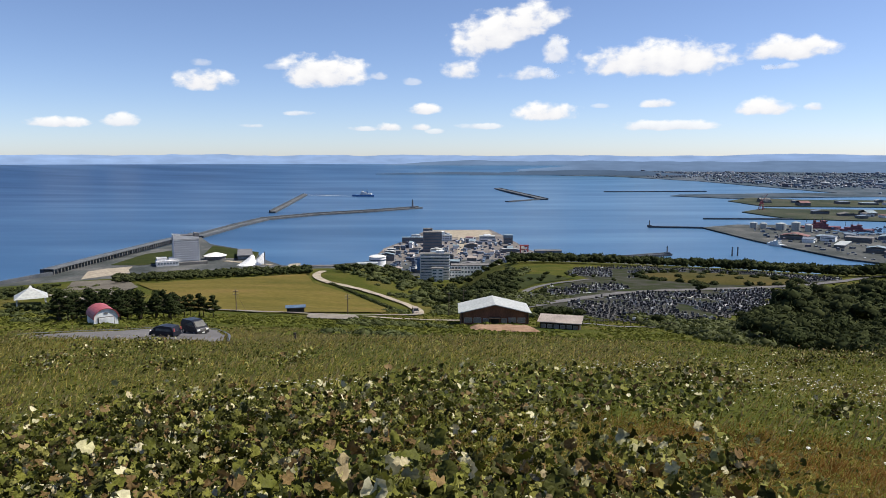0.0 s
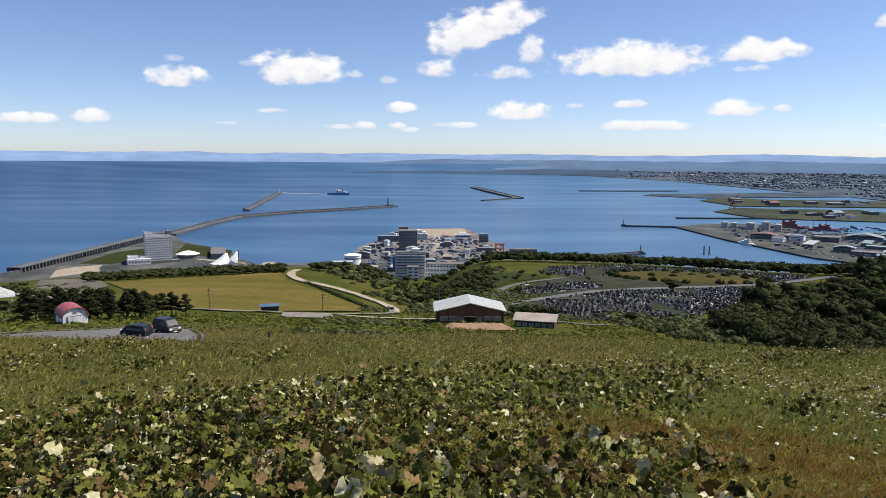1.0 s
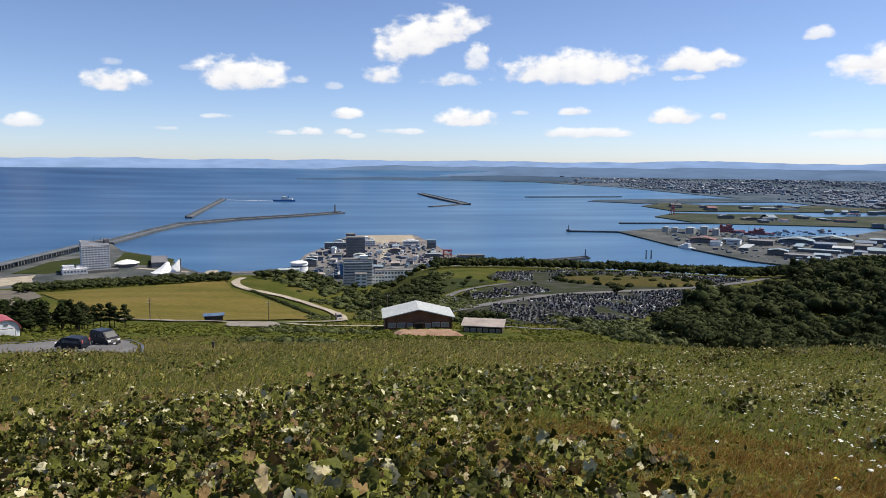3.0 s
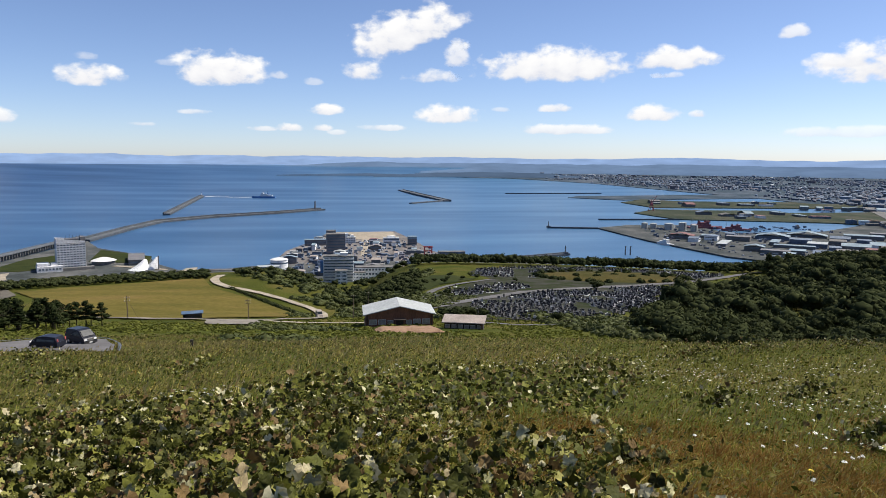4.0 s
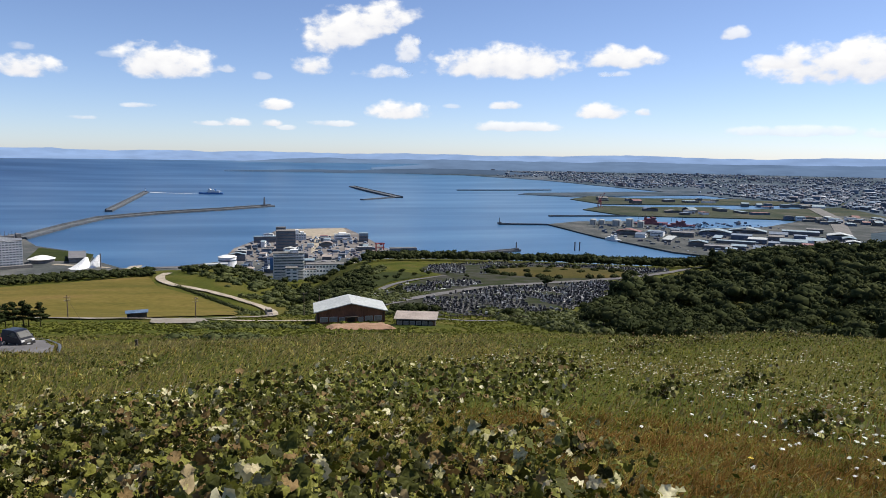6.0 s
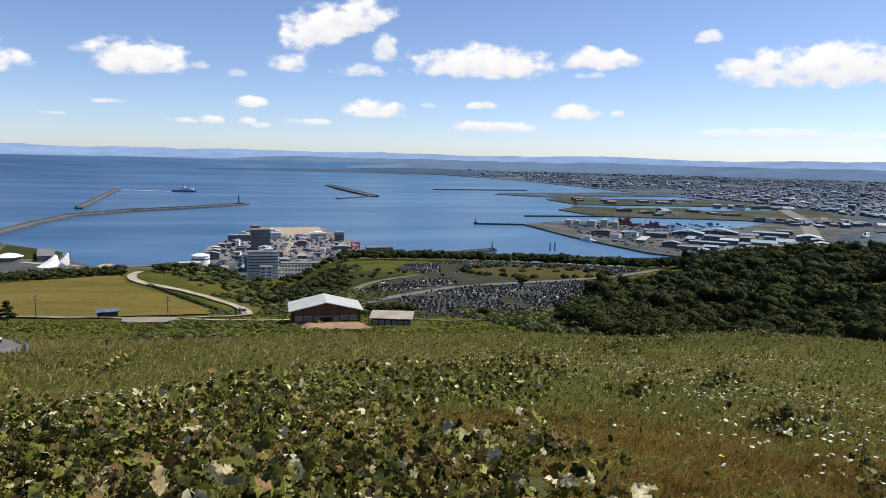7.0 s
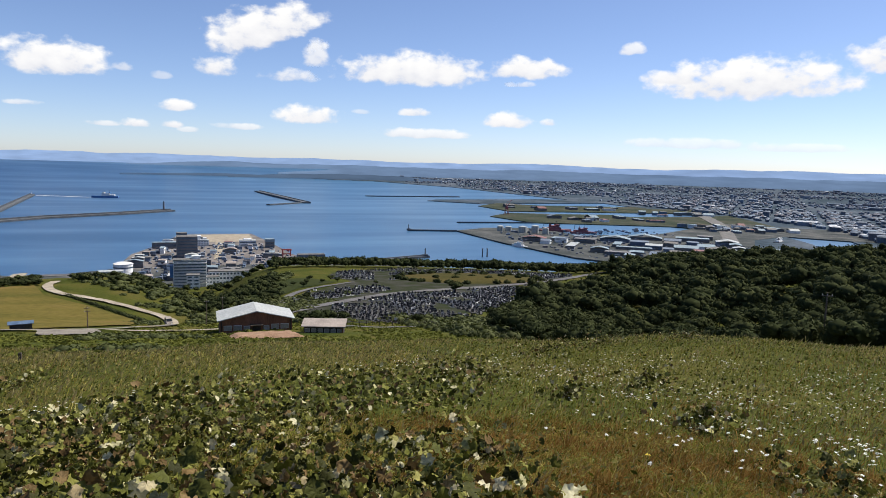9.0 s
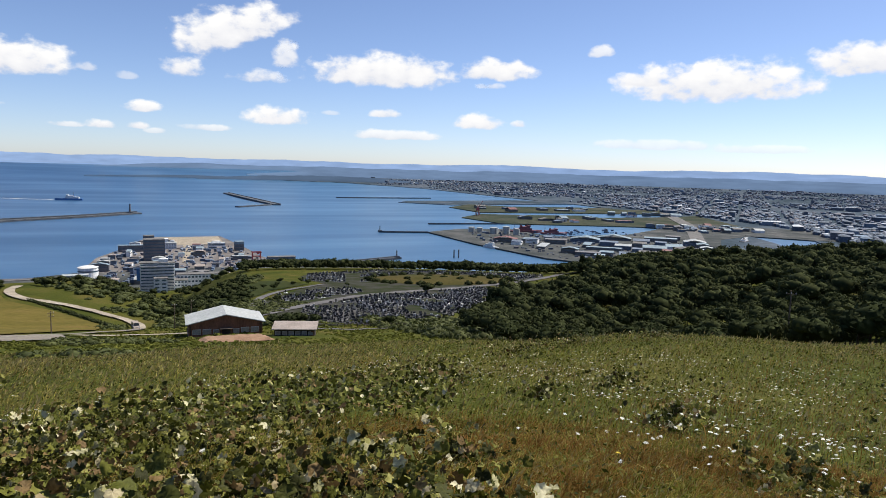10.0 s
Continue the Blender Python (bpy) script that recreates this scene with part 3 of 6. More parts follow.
me = bpy.data.meshes.new("grass_mound")
bm.to_mesh(me)
bm.free()
me.materials.append(M_DRYLAWN)
me.shade_smooth()
tagged(new("grass_mound", me), "low round mound of dry mown grass among graves", "mound", kind="structure")

# heap of brown earth in front of the hall
bm = bmesh.new()
bmesh.ops.create_grid(bm, x_segments=24, y_segments=14, size=1)
for w in bm.verts:
    q = max(abs(w.co.x), abs(w.co.y))
    h = 0.8 * (1 - ease(0.78, 1.0, q)) * (0.9 + 0.2 * noise.noise((w.co.x * 4, w.co.y * 4, 2)))
    x, y = 13.6 + w.co.x * 7.4, 153 + w.co.y * 9
    w.co = (x, y, float(land(x, y)) + 0.15 + float(h))
me = bpy.data.meshes.new("earth_mound")
bm.to_mesh(me)
bm.free()
me.materials.append(M_SANDPILE)
tagged(new("earth_mound", me), "flat heap of bare brown earth before the hall", "earth heap")


# ---- buildings on the hillside ----
def window(parent, x, y, z, w, h, frame_mat=M_WHITE):
    """A window on a front that looks towards -y."""
    o = part("window", Shape().box(x, y - 0.04, z, w, 0.1, h), frame_mat, parent, "white-framed window")
    part("pane", Shape().box(x, y - 0.10, z + 0.08, w - 0.16, 0.06, h - 0.16), M_PALEGLASS, o, "pale beige pane")


def hall():
    x, y = 13.7, 184.5
    h = thing("community_hall", "brown timber hall with a pale metal gable roof", "hall", x, y, float(land(x, y)) - 0.3, facing(x, y) + 4)
    h.scale = (1, 1, 1.18)
    part("wall", Shape().box(0, 0, -1.2, 17.8, 11, 4.9).gable(0, 0, 3.7, 17.8, 11, 1.75), M_TIMBER, h)
    part("roof", Shape().gable(0, 0, 3.72, 17.8, 11, 1.75, 0.7, 0.2), M_ROOFWHITE, h, "pale grey-green metal roof")
    part("base_wall", Shape().box(0, -0.12, -1.2, 18.0, 11.2, 1.7), M_DARKWOOD, h, "dark plinth")
    for i, c in enumerate((-7.0, -4.6, 4.6, 7.0)):
        window(h, c, -5.5, 1.5, 2.0, 1.1)
    for c in (-2.4, 2.4):
        window(h, c, -5.5, 1.2, 1.5, 1.2)
    d = part("door", Shape().box(0, -5.58, -0.2, 2.0, 0.16, 2.5), M_DARKWOOD, h, "dark double door")
    part("door_handle", Shape().box(0.1, -5.72, 0.8, 0.08, 0.1, 0.3), M_CHROME, d)
    part("porch", Shape().box(0, -6.3, 2.6, 3.2, 1.8, 0.15).box(-1.5, -7.1, -0.8, 0.15, 0.15, 3.4).box(1.5, -7.1, -0.8, 0.15, 0.15, 3.4), M_DARKWOOD, h)
    part("gable_panel", Shape().box(0, -5.56, 4.0, 1.5, 0.12, 1.0), M_TIMBER, h)
    for c in (-8.5, 8.5):
        part("corner_board", Shape().box(c, -5.55, -0.3, 0.25, 0.14, 3.7), M_DARKWOOD, h)
    part("deck", Shape().box(0, -7.0, -1.4, 19, 3.2, 0.9), M_DARKWOOD, h, "dark timber deck")
    for i in range(14):
        part("railing_post", Shape().box(-9 + i * 18 / 13, -8.5, -0.5, 0.1, 0.1, 1.0), M_DARKWOOD, h)
    part("railing", Shape().box(0, -8.5, 0.45, 18.4, 0.12, 0.1), M_DARKWOOD, h)


def shed():
    x, y = 28.2, 163.0
    h = thing("long_shed", "low wooden shed with a brownish-grey metal roof", "shed", x, y, float(land(x, y)) - 0.2, facing(x, y) - 6)
    h.scale = (0.93, 1, 1)
    part("wall", Shape().box(0, 0, -0.8, 10, 4.2, 3.0), M_DARKWOOD, h)
    part("roof", Shape().add([(-5.6, -2.9, 2.1), (5.6, -2.9, 2.1), (5.6, 2.8, 2.85), (-5.6, 2.8, 2.85), (-5.6, -2.9, 2.28), (5.6, -2.9, 2.28), (5.6, 2.8, 3.03), (-5.6, 2.8, 3.03)], [(3, 2, 1, 0), (4, 5, 6, 7), (0, 1, 5, 4), (1, 2, 6, 5), (2, 3, 7, 6), (3, 0, 4, 7)]), M_GREYROOF, h)
    for i in range(6):
        window(h, -4.1 + i * 1.64, -2.1, 0.7, 1.25, 0.9)
    part("door", Shape().box(4.5, -2.16, -0.3, 0.7, 0.1, 2.0), M_TIMBER, h)


def quonset():
    x, y = -59.5, 119.0
    h = thing("arched_garage", "white garage with a red arched metal roof", "garage", x, y, float(land(x, y)), facing(x, y) + 12)
    h.scale = (0.75, 0.75, 0.78)
    n = 14
    arc = [(math.cos(math.pi * i / n) * 2.55, 1.9 + math.sin(math.pi * i / n) * 2.1) for i in range(n + 1)]
    prof = [(2.55, -0.6)] + arc + [(-2.55, -0.6)]
    m = len(prof)
    vs = [(a, -3.5, b) for a, b in prof] + [(a, 3.5, b) for a, b in prof]
    part("wall", Shape().add(vs, [tuple(range(m))[::-1], tuple(range(m, 2 * m)), (0, m, m + 1, 1), (m - 2, 2 * m - 2, 2 * m - 1, m - 1)]), M_WALLWHITE, h)
    rv, rf = [], []
    for yy in (-3.8, 3.8):
        for k in (1.02, 1.09):
            rv += [(a * k, yy, 1.9 + (b - 1.9) * k) for a, b in arc]
    q = n + 1
    for i in range(n):
        rf += [(i + q, i + q + 1, i + 3 * q + 1, i + 3 * q), (i, i + 2 * q, i + 2 * q + 1, i + 1), (i, i + 1, i + q + 1, i + q), (i + 2 * q, i + 3 * q, i + 3 * q + 1, i + 2 * q + 1)]
    part("roof", Shape().add(rv, rf), M_REDROOF, h, "red curved metal roof")
    part("door_frame", Shape().box(0, -3.53, -0.1, 3.5, 0.12, 2.4), M_DARKBUILD, h)
    d = part("shutter", Shape().box(0, -3.6, -0.1, 3.2, 0.12, 2.2), M_WALLWHITE, h, "pale roller shutter")
    for i in range(7):
        part("slat", Shape().box(0, -3.68, 0.05 + i * 0.3, 3.16, 0.06, 0.24), M_WALLWHITE, d)
    part("vent", Shape().box(0, -3.55, 2.9, 0.8, 0.12, 0.35), M_DARKBUILD, h)


def pavilion(x, y, w, hgt):
    h = thing("pavilion", "open pavilion with a white pyramid tent roof", "pavilion", x, y, None, facing(x, y))
    part("roof", Shape().add([(-w / 2, -w / 2, 2.6), (w / 2, -w / 2, 2.6), (w / 2, w / 2, 2.6), (-w / 2, w / 2, 2.6), (-w * .08, -w * .08, hgt), (w * .08, -w * .08, hgt), (w * .08, w * .08, hgt), (-w * .08, w * .08, hgt)], [(0, 1, 5, 4), (1, 2, 6, 5), (2, 3, 7, 6), (3, 0, 4, 7), (3, 2, 1, 0), (4, 5, 6, 7)]), M_ROOFWHITE, h)
    part("lantern", Shape().box(0, 0, hgt, w * .14, w * .14, 0.9, 0, 0.2), M_WHITE, h)
    for i, j in ((-1, -1), (1, -1), (1, 1), (-1, 1)):
        part("post", Shape().box(i * w * 0.42, j * w * 0.42, -1, 0.35, 0.35, 3.7), M_WHITE, h)


hall()
shed()
quonset()
pavilion(-129, 214, 9.2, 5.2)
x, y = -44.5, 206.0
sh = thing("field_shelter", "low shelter with a faded blue roof by the field", "shelter", x, y, float(land(x, y)) + 0.3, facing(x, y))
part("roof", Shape().gable(0, 0, 1.7, 2.6, 5.6, 0.5, 0.2, 0.12), M_SHELTER, sh).matrix_local = pose(0, 0, 0, 0, 0, 90)
part("back_wall", Shape().box(0, 1.0, -0.3, 5.2, 0.15, 2.0), M_SHEDWALL, sh)
for c in (-2.5, 2.5):
    part("post", Shape().box(c, -1.0, -0.3, 0.12, 0.12, 2.1), M_DARKWOOD, sh)


def utility_pole(x, y, hgt, label, arms=2):
    h = thing("utility_pole", label, "pole", x, y, None, facing(x, y) + 10, "utility poles")
    part("pole", Shape().rod((0, 0, -0.6), (0, 0, hgt), 0.16, 0.10), M_POLE, h)
    for i in range(arms):
        a = part("crossarm", Shape().box(0, -0.15, hgt - 0.6 - i * 0.9, 1.6, 0.1, 0.12), M_POLE, h)
        for c in (-0.65, 0, 0.65):
            part("insulator", Shape().rod((c, -0.15, hgt - 0.48 - i * 0.9), (c, -0.15, hgt - 0.25 - i * 0.9), 0.05, 0.04, 6), M_WHITE, a)


utility_pole(-61.8, 204, 6.7, "bare wooden utility pole beside the field road")
utility_pole(-29, 208, 6.6, "bare wooden utility pole beside the field road")
utility_pole(90.3, 79.0, 124.6 - float(land(90.3, 79.0)), "tall wooden utility pole among the trees", 1)
utility_pole(7, 230, 8.5, "wooden utility pole behind the hall", 1)
utility_pole(2, 226, 8.0, "wooden utility pole behind the hall", 1)
part("stay_wire", Shape().rod((-61.2, 203.6, float(land(-61.8, 204)) + 5), (-58, 202, float(land(-58, 202))), 0.03, 0.03, 4), M_POLE, None)
tagged(bpy.data.objects["stay_wire"], "thin steel stay wire of a wooden pole", "wire")
x, y = -14.4, 66.0
b0 = thing("marker_post", "short dark wooden marker post in the grass", "post", x, y)
part("post", Shape().box(0, 0, -0.3, 0.22, 0.22, 1.5), M_DARKWOOD, b0)
part("cap", Shape().box(0, 0, 1.2, 0.26, 0.26, 0.06), M_DARKWOOD, b0)


# ---- vehicles ----
def vehicle(name, label, x, y, turn, long, wide, high, paint, boxy):
    h = thing(name, label, "car", x, y, float(land(x, y)) + 0.24, turn)
    L, W, Hh = long, wide, high
    nose = 0.28 if boxy else 0.36
    prof = [(-L / 2, 0.32), (-L / 2, 0.9), (-L / 2 + 0.08, Hh * 0.55), (-L / 2 + 0.3, Hh - 0.08), (L / 2 - L * nose - 0.55, Hh), (L / 2 - L * nose, Hh - 0.12), (L / 2 - L * nose + 0.75, Hh * 0.58), (L / 2 - 0.12, Hh * 0.5), (L / 2, 0.8), (L / 2, 0.32)]
    n = len(prof)
    vs = []
    for side in (-1, 1):
        vs += [(a, side * W / 2 * (1.0 if b < Hh * 0.6 else 0.88), b) for a, b in prof]
    fs = [tuple(range(n)), tuple(range(2 * n - 1, n - 1, -1))] + [(i, n + i, n + (i + 1) % n, (i + 1) % n) for i in range(n)]
    part("body", Shape().add(vs, fs), paint, h, "", 0.05)
    g = Hh * 0.6
    for side in (-1, 1):
        for a, b in ((-L / 2 + 0.35, -0.5), (-0.42, L / 2 - L * nose - 0.1)):
            part("side_window", Shape().add([(a, side * W * 0.497, g), (b + 0.3, side * W * 0.497, g), (b, side * W * 0.447, Hh - 0.2), (a + 0.1, side * W * 0.447, Hh - 0.2), (a, side * W * 0.46, g), (b + 0.3, side * W * 0.46, g), (b, side * W * 0.42, Hh - 0.2), (a + 0.1, side * W * 0.42, Hh - 0.2)], [(0, 1, 2, 3), (7, 6, 5, 4), (0, 4, 5, 1), (1, 5, 6, 2), (2, 6, 7, 3), (3, 7, 4, 0)]), M_CARGLASS, h)
        for a in (-L * 0.31, L * 0.31):
            wh = part("wheel", Shape().rod((a, side * (W / 2 - 0.22), 0.34), (a, side * (W / 2 + 0.02), 0.34), 0.34, 0.34, 18), M_BLACK, h)
            part("rim", Shape().rod((a, side * (W / 2 + 0.01), 0.34), (a, side * (W / 2 + 0.035), 0.34), 0.21, 0.19, 14), M_CHROME, wh)
        part("headlight", Shape().box(L / 2 - 0.03, side * W * 0.36, 0.72, 0.12, 0.36, 0.2), M_LAMP, h)
        part("tail_light", Shape().box(-L / 2 + 0.0, side * W * 0.42, 0.95, 0.1, 0.14, 0.35), M_RED, h)
        part("wing_mirror", Shape().box(L / 2 - L * nose + 0.35, side * (W / 2 + 0.08), g, 0.12, 0.2, 0.16), paint, h)
    xa, xb = L / 2 - L * nose + 0.72, L / 2 - L * nose + 0.06
    part("windscreen", Shape().add([(xa, -W * .42, g + 0.02), (xa, W * .42, g + 0.02), (xb, W * .38, Hh - 0.14), (xb, -W * .38, Hh - 0.14), (xa + .05, -W * .42, g + 0.04), (xa + .05, W * .42, g + 0.04), (xb + .05, W * .38, Hh - 0.11), (xb + .05, -W * .38, Hh - 0.11)], [(3, 2, 1, 0), (4, 5, 6, 7), (0, 1, 5, 4), (1, 2, 6, 5), (2, 3, 7, 6), (3, 0, 4, 7)]), M_CARGLASS, h)
    part("grille", Shape().box(L / 2 + 0.01, 0, 0.62, 0.06, W * 0.5, 0.22), M_CHROME, h)
    part("bumper", Shape().box(L / 2 + 0.02, 0, 0.34, 0.14, W * 0.96, 0.22), M_BLACK, h)
    part("number_plate", Shape().box(L / 2 + 0.1, 0, 0.4, 0.02, 0.4, 0.14), M_WHITE, h)


vehicle("van", "dark boxy van on the asphalt turning place", -32.9, 90.0, -38, 3.9, 1.75, 1.95, M_CARPAINT, True)
vehicle("off_road_car", "dark off-road car on the asphalt turning place", -34.0, 83.2, 165, 3.4, 1.6, 1.55, M_CARPAINT, True)
vehicle("truck", "small pale truck on the gravel road", -9.2, 230, -80, 4.8, 1.9, 2.2, M_GREYROOF, True)


# ---- town and port ----
def block(name, label, category, x, y, z, w, d, h, turn, wall, floors=0, bays=0, roof=None, group=""):
    """A building with rows of windows and a roof parapet."""
    o = thing(name, label, category, x, y, z, turn, group)
    part("wall", Shape().box(0, 0, -1, w, d, h + 1), wall, o)
    part("roof", Shape().box(0, 0, h, w + 0.6, d + 0.6, 0.8), roof or M_CONCRETE, o)
    for i in range(floors):
        zz = h / floors * (i + 0.35)
        if bays:
            for k in range(bays):
                part("window", Shape().box(-w / 2 + w / bays * (k + 0.5), -d / 2 - 0.05, zz, w / bays * 0.62, 0.3, h / floors * 0.4), M_GLASS, o)
        else:
            part("window_band", Shape().box(0, -d / 2 - 0.05, zz, w * 0.94, 0.3, h / floors * 0.38), M_GLASS, o)
    return o


hx, hy = -345, 925
M_HOTELWALL = surface("grey_white_render", [(0.3, (0.47, 0.48, 0.51)), (0.7, (0.57, 0.57, 0.59))], 0.06, 0.6, 0.8)
ho = block("hotel", "tall white waterfront hotel block with many windows", "hotel", hx, hy, 2, 35, 24, 38, facing(hx, hy) + 6, M_HOTELWALL, 11, 9)
lean = lambda u: 46.0 - 4.5 * (u + 17.5) / 35
for u, w in ((-17.5, -11.7), (-17.5, 11.7)):
    part("parapet_wall", Shape().add([(-17.5, w - .3, 38), (17.5, w - .3, 38), (17.5, w + .3, 38), (-17.5, w + .3, 38), (-17.5, w - .3, lean(-17.5)), (17.5, w - .3, lean(17.5)), (17.5, w + .3, lean(17.5)), (-17.5, w + .3, lean(-17.5))], [(3, 2, 1, 0), (4, 5, 6, 7), (0, 1, 5, 4), (1, 2, 6, 5), (2, 3, 7, 6), (3, 0, 4, 7)]), M_HOTELWALL, ho, "slanting rooftop screen")
part("parapet_wall", Shape().box(-17.2, 0, 38, 0.6, 22.8, 8), M_HOTELWALL, ho)
part("plant_room", Shape().box(2, 2, 38, 16, 10, 6.5).box(-8, 3, 38, 6, 6, 5), M_DARKBUILD, ho, "dark rooftop plant")
part("stair_tower", Shape().box(15.2, 2, 0, 5.6, 17, 47), M_DARKBUILD, ho, "dark grey stair tower")
for i in range(5):
    part("mast", Shape().rod((-4 + i * 4.2, 3, 43), (-4 + i * 4.2, 3, 49 + i % 2 * 2), 0.35, 0.2, 6), M_DARKBUILD, ho)
for i in range(11):
    part("balcony_band", Shape().box(-2.4, -12.35, 38 / 11 * i + 2.6, 30.2, 0.9, 1.0), M_HOTELWALL, ho)
part("annex", Shape().box(-27, -10, 0, 30, 22, 8).box(-34, -8, 8, 14, 16, 4).box(-20, -6, 8, 9, 12, 3), M_HOTELWALL, ho, "low white annex")
for i in range(7):
    part("annex_window", Shape().box(-39 + i * 4, -21.1, 3, 2.4, 0.3, 2.4), M_GLASS, ho)
part("podium", Shape().box(4, -14, 0, 46, 12, 4), M_CONCRETE, ho)
ho.scale = (0.92, 0.92, 0.86)

hb = block("apartment_block", "ten-storey white block with banded balconies", "building", -9, 786, 2, 34, 14, 32, 0, M_WALLWHITE, 10, 0)
for i in range(10):
    part("balcony", Shape().box(0, -7.8, 3.1 * i + 0.6, 34, 1.6, 1.1), M_WHITE, hb)
part("roof_house", Shape().box(6, 0, 32, 9, 7, 4), M_WALLWHITE, hb)
part("blue_screen", Shape().box(-18.6, -3, 14, 3.2, 8, 13), M_BLUE, hb, "bright blue signboard wall")
block("white_annex_tower", "plain white annex before the banded block", "building", -6, 768, 2, 13, 10, 18, 0, M_WALLWHITE, 5, 2)
block("office_wing", "long white office wing with small windows", "building", 36, 812, 2, 52, 14, 15, 0, M_WALLWHITE, 3, 14)
block("white_low_house", "low white building beside the banded block", "building", 12, 800, 2, 18, 14, 11, 0, M_WALLWHITE, 3, 5)
block("dark_tower", "dark grey square building on the pier", "building", -16, 1040, 2, 27, 20, 30, 4, M_DARKBUILD, 7, 0)
tk = thing("round_hall", "round white hall with a low roof by the shore", "building", -86, 905, 2)
part("drum", Shape().rod((0, 0, -1), (0, 0, 12), 11, 11, 28), M_WALLWHITE, tk)
part("roof", Shape().rod((0, 0, 12), (0, 0, 13.5), 11.6, 7, 28), M_WHITE, tk)
part("window_band", Shape().rod((0, 0, 7), (0, 0, 8.6), 11.15, 11.15, 28), M_GLASS, tk)

# white tent-roofed shells and dome by the hotel
def white_shell(x, y, wide, high, turn):
    """A leaning sail: a bulged three-cornered sheet with thickness, its tip over one end of the base."""
    o = thing("white_shell", "white sail-shaped concrete shell by the quay", "shell", x, y, 2, turn)
    n, vs, fs = 8, [], []
    for shift in (0.0, 0.6):
        for i in range(n + 1):
            q = i / n
            lo, hi = -0.5 + 0.75 * q ** 0.8, 0.5 - 0.12 * q ** 2
            for j in range(n + 1):
                u = j / n
                bulge = math.sin(math.pi * u) * (1 - q) ** 0.7
                vs.append((wide * (lo + (hi - lo) * u), -wide * 0.42 * bulge + wide * 0.22 * q + shift, high * (q - 0.10 * q * (1 - q))))
    m = (n + 1) * (n + 1)
    for i in range(n):
        for j in range(n):
            a0 = i * (n + 1) + j
            fs += [(a0, a0 + 1, a0 + n + 2, a0 + n + 1), (m + a0, m + a0 + n + 1, m + a0 + n + 2, m + a0 + 1)]
    part("shell", Shape().add(vs, fs), M_WALLWHITE, o, "", 0, True)
    part("floor_slab", Shape().box(0, 2, -0.5, wide, wide * 0.5, 0.8), M_CONCRETE, o)


white_shell(-259, 905, 25, 13, 6)
white_shell(-247, 914, 22, 15, -24)
o = thing("quay_mast", "dark slim mast beside the white shells", "mast", -235, 908, 2)
part("shaft", Shape().rod((0, 0, -1), (0, 0, 17), 0.9, 0.7, 8), M_DARKBUILD, o)
part("cap", Shape().rod((0, 0, 17), (0, 0, 17.6), 1.1, 1.1, 8), M_DARKBUILD, o)
dm = thing("white_dome", "low white domed pavilion near the hotel", "building", -318, 962, 2)
part("drum", Shape().rod((0, 0, -1), (0, 0, 5), 14, 14, 24), M_DARKBUILD, dm)
part("roof", Shape().rod((0, 0, 5), (0, 0, 8), 16, 8, 24).rod((0, 0, 8), (0, 0, 9.5), 8, 1, 24), M_WHITE, dm)
block("quay_shed", "long dark-roofed quay shed beside the white shells", "shed", -283, 985, 2, 20, 70, 6, 16, M_CONCRETE, 1, 0, M_DARKBUILD)
flat("promenade", [(-420, 796), (-440, 850), (-428, 874), (-403, 892), (-396, 866), (-384, 842)], 2, 2.4, M_GRAVEL, "pale sandy open ground by the sea wall", "yard")
flat("quay_lawn", [(-345, 985), (-262, 960), (-275, 1030), (-370, 1110)], 2, 2.35, M_LAWN, "green lawn on the quay", "lawn")
flat("sea_lawn", [(-438, 905), (-398, 902), (-372, 925), (-368, 990), (-405, 1060), (-436, 1010)], 2, 2.36, M_LAWN, "dull green lawn behind the sea wall", "lawn")
flat("slipway", [(-184, 838), (-206, 842), (-203, 915), (-190, 921)], 2, 2.6, M_GRAVEL, "pale concrete ramp down to the shore", "ramp")
flat("hotel_path", [(-300, 938), (-228, 902), (-224, 908), (-296, 946)], 2, 2.55, M_GRAVEL, "pale path across the quay", "path")
flat("coast_road", [(-215, 890), (-190, 905), (-90, 910), (-90, 897), (-185, 892)], 2, 2.5, M_ASPHALT, "shore road", "road")

WALLS = (M_WALLWHITE, M_CONCRETE, M_WALLWHITE, M_DARKBUILD, M_TOWN)
M_STEELROOF = surface("steel_blue_roof", [(0.3, (0.13, 0.18, 0.22)), (0.7, (0.22, 0.28, 0.32))], 0.1, 1.0, 0.6)
M_BROWNROOF = surface("brown_red_roof", [(0.3, (0.13, 0.06, 0.06)), (0.7, (0.2, 0.10, 0.095))], 0.1, 1.0, 0.7)
ROOFS = (M_ROOFWHITE, M_GREYROOF, M_DARKBUILD, M_STEELROOF, M_STEELROOF, M_BROWNROOF, M_CONCRETE)
QUAY_ROOFS = (M_STEELROOF, M_DARKBUILD, M_STEELROOF, M_CONCRETE, M_TOWN, M_STEELROOF, M_BROWNROOF, M_CONCRETE, M_ROOFWHITE)
QUAY_WALLS = (M_CONCRETE, M_DARKBUILD, M_TOWN, M_CONCRETE, M_WALLWHITE)
pick = random.Random(4)


TAKEN = [(-45, 1150, 40), (1, 1182, 30), (75, 1170, 26), (108, 1145, 18), (121, 1027, 18), (-16, 1040, 28), (-9, 790, 40), (36, 812, 50), (-86, 905, 24), (36, 1100, 14), (32, 1040, 14), (42, 1180, 14)]


